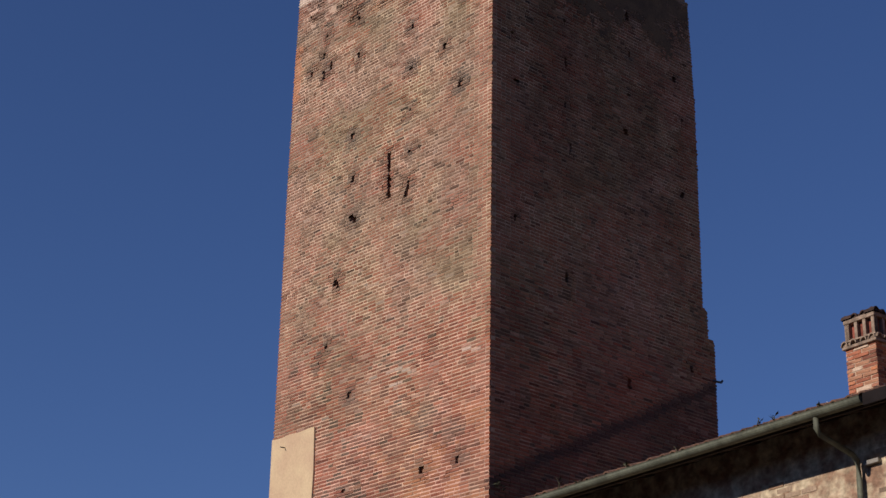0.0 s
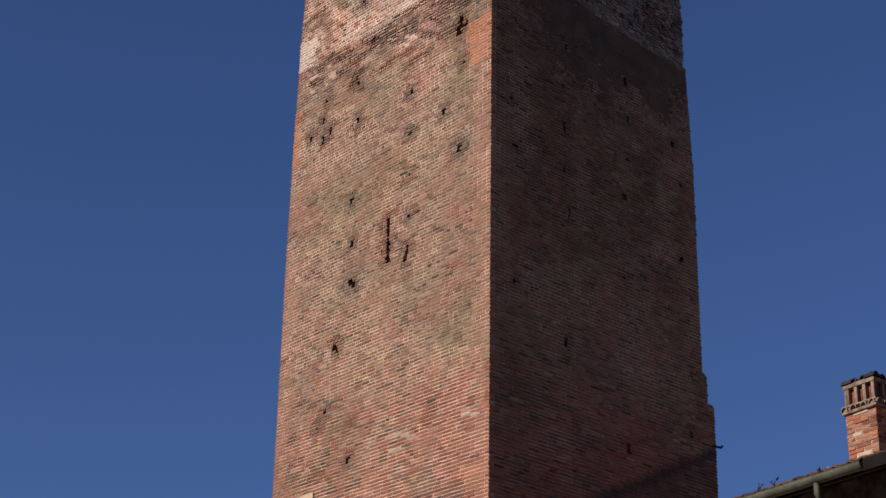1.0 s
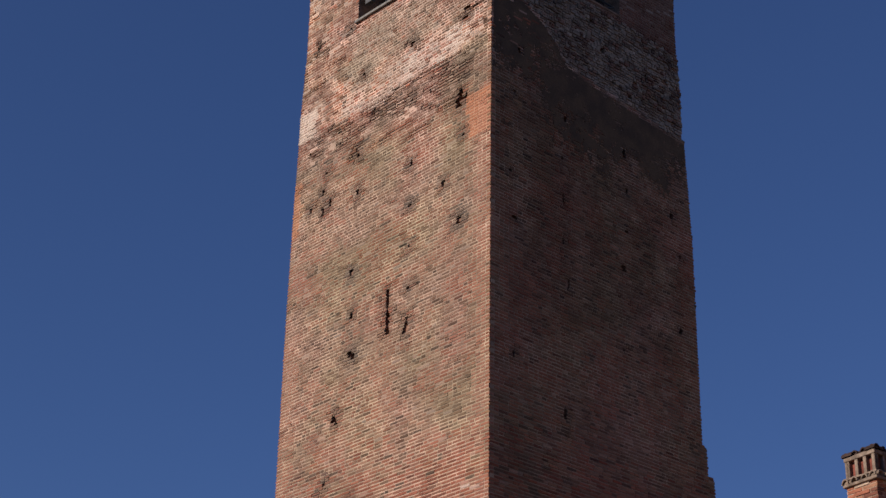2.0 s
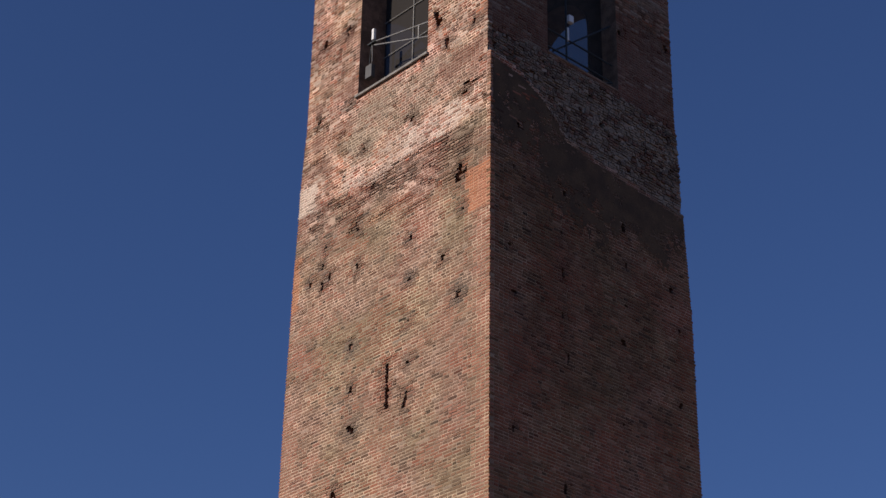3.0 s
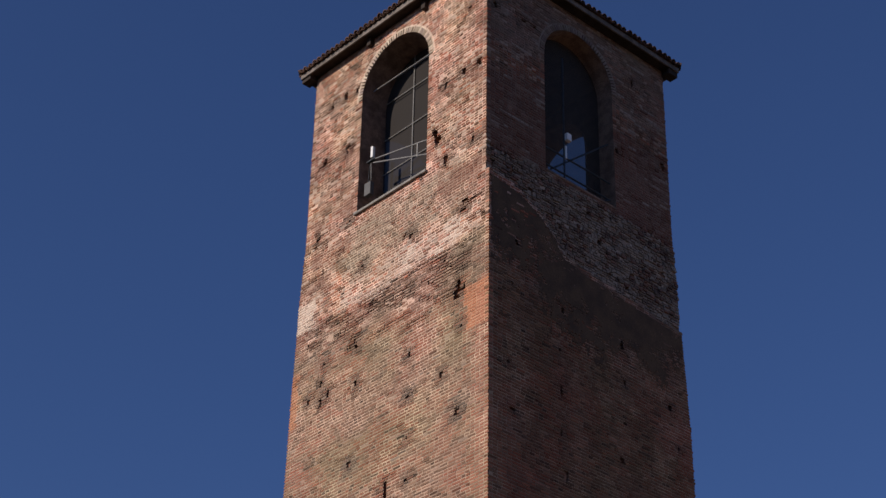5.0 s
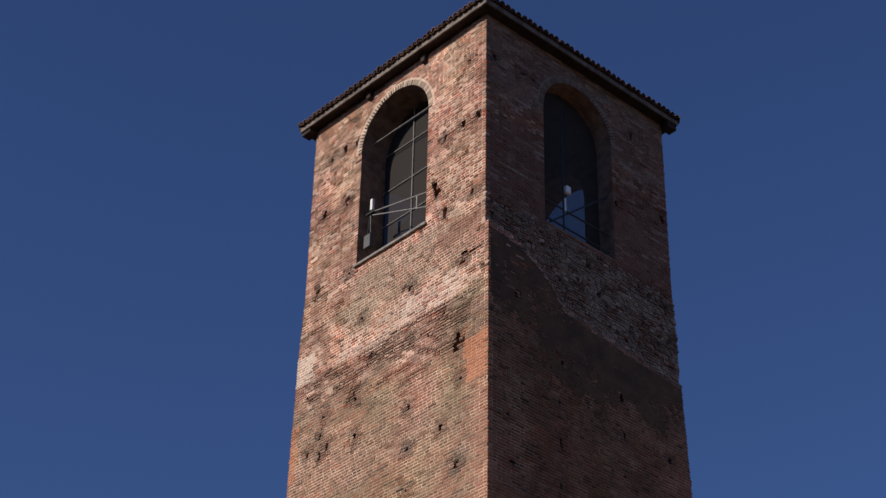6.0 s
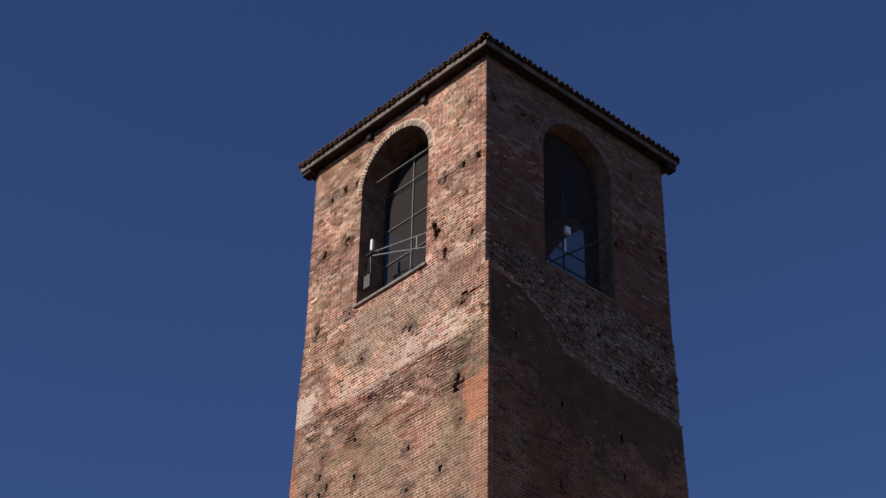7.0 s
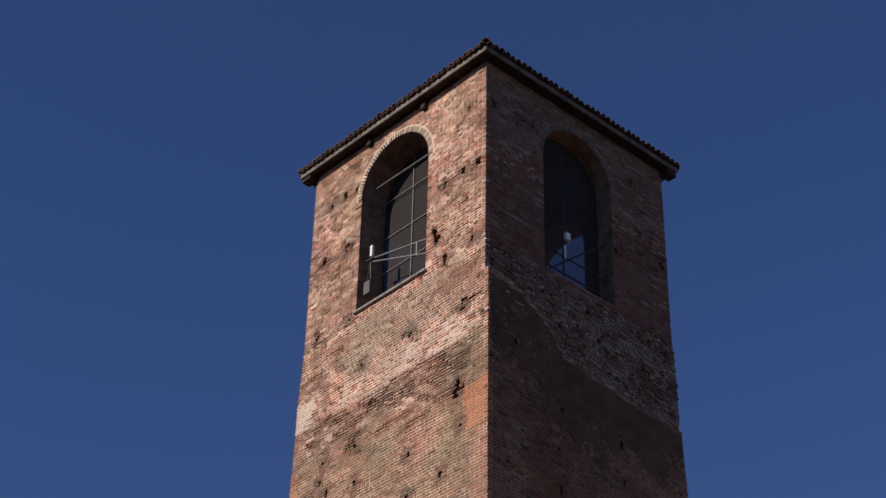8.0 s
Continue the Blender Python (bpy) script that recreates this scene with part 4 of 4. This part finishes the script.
S0, S1, WALL_Y, DEPTH, EAVE = -6.0, 8.6, 0.68, 9.4, 8.0
hwall = part("wall", Geo().box((S0, WALL_Y, 0), (S1, WALL_Y + 0.45, EAVE + 0.2)), M_RENDER, HOUSE, "patchy beige render with bare brick showing through")
for lo, hi in (((S0, DEPTH - 0.45, 0), (S1, DEPTH, EAVE + 0.2)), ((S0, WALL_Y + 0.45, 0), (S0 + 0.45, DEPTH - 0.45, EAVE + 0.2)), ((S1 - 0.45, WALL_Y + 0.45, 0), (S1, DEPTH - 0.45, EAVE + 0.2))):
    part("wall", Geo().box(lo, hi), M_RENDER, HOUSE)
RISE = 0.38
hroof = new("roof")
hroof.parent = HOUSE
tagged(hroof, "low roof of old clay tiles with dark timber eaves")
ridge_y = (WALL_Y + DEPTH) / 2
ridge_z = EAVE + 0.03 + RISE * (ridge_y - 0.02)
deck = Geo().prism([(S0 - 0.4, 0.06, EAVE + 0.02), (S0 - 0.4, ridge_y, ridge_z + 0.02), (S0 - 0.4, DEPTH + 0.6, EAVE + 0.02), (S0 - 0.4, DEPTH + 0.6, EAVE - 0.02), (S0 - 0.4, ridge_y, ridge_z - 0.03), (S0 - 0.4, 0.06, EAVE - 0.02)], (S1 - S0 + 0.8, 0, 0))
part("roof_deck", deck, M_SOFFIT, hroof, "dark boards of the eaves")
rafter = Geo().prism([(-0.05, 0.1, EAVE - 0.02), (-0.05, 0.1, EAVE + 0.035), (-0.05, WALL_Y + 0.1, EAVE + 0.035 + RISE * 0.64), (-0.05, WALL_Y + 0.1, EAVE - 0.02 + RISE * 0.64)], (0.1, 0, 0)).mesh("rafter", M_SOFFIT)
for i in range(24):
    ob = part("rafter", rafter, M_SOFFIT, hroof)
    ob.matrix_local = Matrix.Translation((S0 + 0.2 + i * 0.62, 0, 0))
part("fascia_board", Geo().box((S0 - 0.4, 0.03, EAVE - 0.03), (S1 + 0.4, 0.06, EAVE + 0.06)), M_SOFFIT, hroof)
lay_tiles(hroof, (S0 - 0.4, 0.06, EAVE + 0.022), (1, 0, 0), (0, 1, 0), S1 - S0 + 0.8, math.atan(RISE), 14, 0.20, 0.0)
lay_tiles(hroof, (S1 + 0.4, DEPTH + 0.6, EAVE + 0.045), (-1, 0, 0), (0, -1, 0), S1 - S0 + 0.8, math.atan(RISE), 14, 0.20, 0.0, singles=False)

# added board: dark strip over the tile ends where the eave is in shade
part("dark_eave_strip", Geo().box((S0 - 0.4, -0.06, EAVE - 0.04), (-0.02, -0.03, EAVE + 0.10)), M_EAVEDARK, hroof, "near-black added board standing in for the unlit eave")

# gutter: a half-round zinc trough with a closed end
gut = Geo()
prof = [(0.075 * math.cos(math.pi + math.pi * i / 10), 0.075 * math.sin(math.pi + math.pi * i / 10)) for i in range(11)]
prof = [(-0.083, 0.012)] + prof + [(0.068, 0.0)] + [(0.068 * math.cos(math.pi * i / 10), -0.068 * math.sin(math.pi * i / 10)) for i in range(1, 10)] + [(-0.07, 0.012)]
gut.prism([(0.0, -0.03 + y, EAVE + 0.06 + z) for y, z in prof], (S1 + 0.3, 0, 0))
gutter = part("gutter", gut, M_ZINC, HOUSE, "half-round weathered zinc gutter", smooth=False)
part("end_cap", Geo().prism([(-0.006, -0.03 + 0.078 * math.cos(math.pi + math.pi * i / 10), EAVE + 0.064 + 0.078 * math.sin(math.pi + math.pi * i / 10)) for i in range(11)], (0.008, 0, 0)), M_ZINC, gutter)
SP = 0.69
spout = part("downpipe", Geo().tube([(SP, -0.03, EAVE - 0.0), (SP, -0.03, EAVE - 0.13), (SP, 0.02, EAVE - 0.19), (SP - 0.02, 0.52, EAVE - 0.33), (SP - 0.02, 0.60, EAVE - 0.40), (SP - 0.02, 0.61, EAVE - 0.6), (SP - 0.02, 0.61, 0.1)], 0.034, 12), M_ZINC, HOUSE, "round zinc downpipe with a bent neck", smooth=True)
part("pipe_clamp", Geo().box((SP - 0.30, 0.62, EAVE - 0.46), (SP - 0.08, 0.685, EAVE - 0.405)), M_STONE, spout, "pale stone stub beside the pipe", bevel=0.01)

# bare bricks in the render
rb = np.random.RandomState(33)
row = []
for i in range(int(7.9 / 0.075)):
    z0 = i * 0.075
    at = S0 + 0.1 - (i % 2) * 0.13
    while at < S1 - 0.3:
        e = at + 0.255
        if z0 > 5.5 and at > S0:
            row.append((at, e - 0.014, z0, z0 + 0.06))
        at = e
R_ = np.array(row)
um, zm = R_[:, :2].mean(1), R_[:, 2:].mean(1)
bare = 0.6 * field(um, zm, 0.7, 34) + 0.4 * field(um, zm, 0.25, 35) + np.where(um < 0.45, 0.22, 0.0)
R_ = R_[bare > 0.56]
um, zm = R_[:, :2].mean(1), R_[:, 2:].mean(1)
tagged(part("bare_bricks", bricks_mesh("bare_bricks", lambda u, z, d: np.stack([u, WALL_Y + d, z], -1), R_[:, 0], R_[:, 1], R_[:, 2], R_[:, 3], rb.uniform(0.0, 0.008, len(um)), blend(base_colours(um, zm + 14, rb, 36), (0.42, 0.32, 0.23), rb.uniform(0.3, 0.9, len(um))), 0.05, rb, False), M_BRICK, hwall), kind="stuff")

# chimney
CS, CY = 0.77, 1.2
chim = new("chimney")
chim.parent = HOUSE
chim.matrix_local = Matrix.Translation((CS, CY, 0))
tagged(chim, "brick chimney with an openwork crown and tile coping")
CW, CD = 0.46, 0.46
part("shaft_core", Geo().box((0.006, 0.006, 8.2), (CW - 0.006, CD - 0.006, 9.23)), M_MORTAR, chim)
rc = np.random.RandomState(21)
CB = {}
for ln in (0.222, 0.105):
    for k in range(8):
        g = Geo()
        j = lambda: rc.uniform(0, 0.006)
        g.add([(0, j(), 0), (ln, j(), 0), (ln, 0.09, 0), (0, 0.09, 0), (0, j(), 0.041), (ln, j(), 0.041), (ln, 0.09, 0.041), (0, 0.09, 0.041)], CUBE)
        me = g.mesh("brick", M_BRICK)
        at = me.attributes.new("tint", "FLOAT_COLOR", "FACE")
        col = np.array([(0.42, 0.17, 0.09), (0.38, 0.14, 0.08), (0.40, 0.20, 0.12), (0.30, 0.11, 0.065), (0.54, 0.40, 0.29), (0.47, 0.185, 0.09), (0.36, 0.16, 0.10), (0.21, 0.085, 0.055)][k]) * rc.uniform(0.9, 1.1)
        at.data.foreach_set("color", np.tile([*col, 1.0], (6, 1)).astype(np.float32).ravel())
        CB[ln, k] = me
for side in range(4):
    turn = Matrix.Translation((CW / 2, CD / 2, 0)) @ Matrix.Rotation(side * math.pi / 2, 4, "Z") @ Matrix.Translation((-CW / 2, -CD / 2, 0))
    for i in range(20):
        at = 0.0
        for k in range(3):
            ln = 0.105 if (k == (0 if i % 2 else 2)) else 0.222
            ln = ln if at + ln <= CW + 0.001 else 0.105
            if at + ln <= CW + 0.001:
                ob = new("brick", CB[ln, rc.randint(0, 8)])
                ob.parent = chim
                ob.matrix_local = turn @ Matrix.Translation((at, -0.004 + rc.normal(0, 0.003), 8.2 + i * 0.052))
                at += ln + 0.012
part("cornice", Geo().box((-0.035, -0.035, 9.22), (CW + 0.035, CD + 0.035, 9.26)), M_CROWN, chim, "sooty terracotta cornice", bevel=0.008)
CT = tile_mesh(0.16, 0.052, 0.05, 0.014, True).mesh("coping_tile", M_SOOTTILE)
CT2 = tile_mesh(0.16, 0.052, 0.05, 0.014, True).mesh("crown_tile", M_CROWN)
for side in range(4):
    turn = Matrix.Translation((CW / 2, CD / 2, 0)) @ Matrix.Rotation(side * math.pi / 2, 4, "Z") @ Matrix.Translation((-CW / 2, -CD / 2, 0))
    for i in range(4):
        for me, z, nm, push in ((CT2, 9.262, "crown_tile", -0.05), (CT, 9.602, "coping_tile", -0.02)):
            ob = new(nm, me)
            ob.parent = chim
            ob.matrix_local = turn @ Matrix.Translation((0.02 + 0.14 * i, push + rc.normal(0, 0.008), z)) @ Matrix.Rotation(math.pi / 2, 4, "Z")
    for i in range(4):
        ob = part("pillar", Geo().box((0.0, 0.0, 9.32), (0.038 + 0.01 * rc.rand(), 0.06, 9.545)), M_CROWN, chim, "thin brick pillar of the crown")
        ob.matrix_local = turn @ Matrix.Translation((0.0 + i * 0.132, 0, 0))
part("cornice", Geo().box((-0.03, -0.03, 9.305), (CW + 0.03, CD + 0.03, 9.325)), M_CROWN, chim, bevel=0.006)
part("crown_slab", Geo().box((-0.012, -0.012, 9.545), (CW + 0.012, CD + 0.012, 9.60)), M_CROWN, chim, "sooty slab under the coping", bevel=0.01)
part("flue", Geo().box((0.055, 0.055, 9.27), (CW - 0.055, CD - 0.055, 9.545)), M_SOOTRED, chim)
part("crown_cap", Geo().box((0.02, 0.02, 9.60), (CW - 0.02, CD - 0.02, 9.64)), M_SOOTTILE, chim)

# weeds in the gutter
rw = random.Random(8)
for s, h in ((5.15, 0.14), (3.85, 0.08), (2.95, 0.09), (1.55, 0.09), (1.3, 0.08), (4.75, 0.06), (0.62, 0.07)):
    m = HOUSE.matrix_world @ pose(s, -0.03, EAVE + 0.03)
    weed = thing("weed", m @ Matrix.Scale(1.7, 4), "small dry weed growing in the gutter", "plant", "gutter weeds")
    stem = Geo().tube([(0, 0, 0), (rw.uniform(-0.02, 0.02), 0, h * 0.6), (rw.uniform(-0.03, 0.03), 0, h)], 0.004, 5)
    part("stem", stem, M_LEAF, weed)
    lv = Geo()
    for i in range(9):
        a, z = rw.uniform(0, 6.28), rw.uniform(0.2, 1.0) * h
        d = Vector((math.cos(a), math.sin(a), rw.uniform(0.2, 1.0))) * rw.uniform(0.025, 0.05)
        sd = Vector((-math.sin(a), math.cos(a), 0)) * 0.008
        p = Vector((0, 0, z))
        lv.add([p, p + d * 0.5 + sd, p + d, p + d * 0.5 - sd], [(0, 1, 2, 3)])
    part("leaves", lv, M_LEAF, weed)

tuft = thing("weed", TW @ pose(0.12, -0.1, 10.74), "small dry weed rooted in the tower's brick corner", "plant")
tg = Geo()
for i in range(26):
    p = Vector((rw.uniform(-0.1, 0.22), rw.uniform(-0.05, 0.0), rw.uniform(-0.06, 0.08)))
    a = rw.uniform(0, 6.28)
    d = Vector((math.cos(a), -0.6, rw.uniform(-0.2, 0.8))) * rw.uniform(0.04, 0.09)
    sd = Vector((-math.sin(a), 0.2, math.cos(a))) * 0.016
    tg.add([p, p + d * 0.5 + sd, p + d, p + d * 0.5 - sd], [(0, 1, 2, 3)])
part("leaves", tg, M_LEAF, tuft)
part("stem", Geo().tube([(0, 0.03, -0.05), (0.03, -0.03, 0.0), (0.08, -0.05, 0.06)], 0.008, 5), M_LEAF, tuft)

lump = thing("tile_fragment", HOUSE.matrix_world @ pose(0.64, 0.12, EAVE + 0.15), "pale broken scrap of mortar lying on the eave tiles", "rubble")
part("scrap", Geo().prism([(-0.05, 0, 0), (-0.01, 0, -0.01), (0.045, 0, 0), (0.05, 0, 0.03), (0.01, 0, 0.055), (-0.04, 0, 0.04)], (0.01, 0.05, 0.0)), M_WHITE, lump, bevel=0.006)

# ---- single bricks of the sunlit face, nearest to the camera ----
rn = np.random.RandomState(77)
SHAPES = []
for k in range(4):
    vs = []
    for d in (0, 1):
        for a, b in ((0, 0), (1, 0), (1, 1), (0, 1)):
            e = rn.uniform(0, 0.02, 2) if d == 0 else (0, 0)
            vs.append((0.115 if d else rn.uniform(-0.004, 0.004), (e[0] if a == 0 else 1 - e[0]), (e[1] * 4 if b == 0 else 1 - e[1] * 4)))
    SHAPES.append(vs)
TONES = np.array([q[2] for q in SINGLES])[::9]
SINGLE_ME = {}
for k, vs in enumerate(SHAPES):
    for j, tone in enumerate(TONES):
        me = Geo().add(vs, [(3, 2, 1, 0), (1, 5, 4, 0), (2, 6, 5, 1), (3, 7, 6, 2), (0, 4, 7, 3)]).mesh("brick", M_BRICK)
        at = me.attributes.new("tint", "FLOAT_COLOR", "FACE")
        at.data.foreach_set("color", np.tile([*tone, 1.0], (5, 1)).astype(np.float32).ravel())
        SINGLE_ME[k, j] = me
for (ua, ub, za, zb), o, col in SINGLES:
    j = int(np.argmin(((TONES - col) ** 2).sum(1)))
    ob = new("brick", SINGLE_ME[rn.randint(0, 4), j])
    ob.parent = wall_sun
    ob.matrix_local = Matrix.Translation((-o, ua, za)) @ Matrix.Diagonal((1, ub - ua, zb - za, 1))
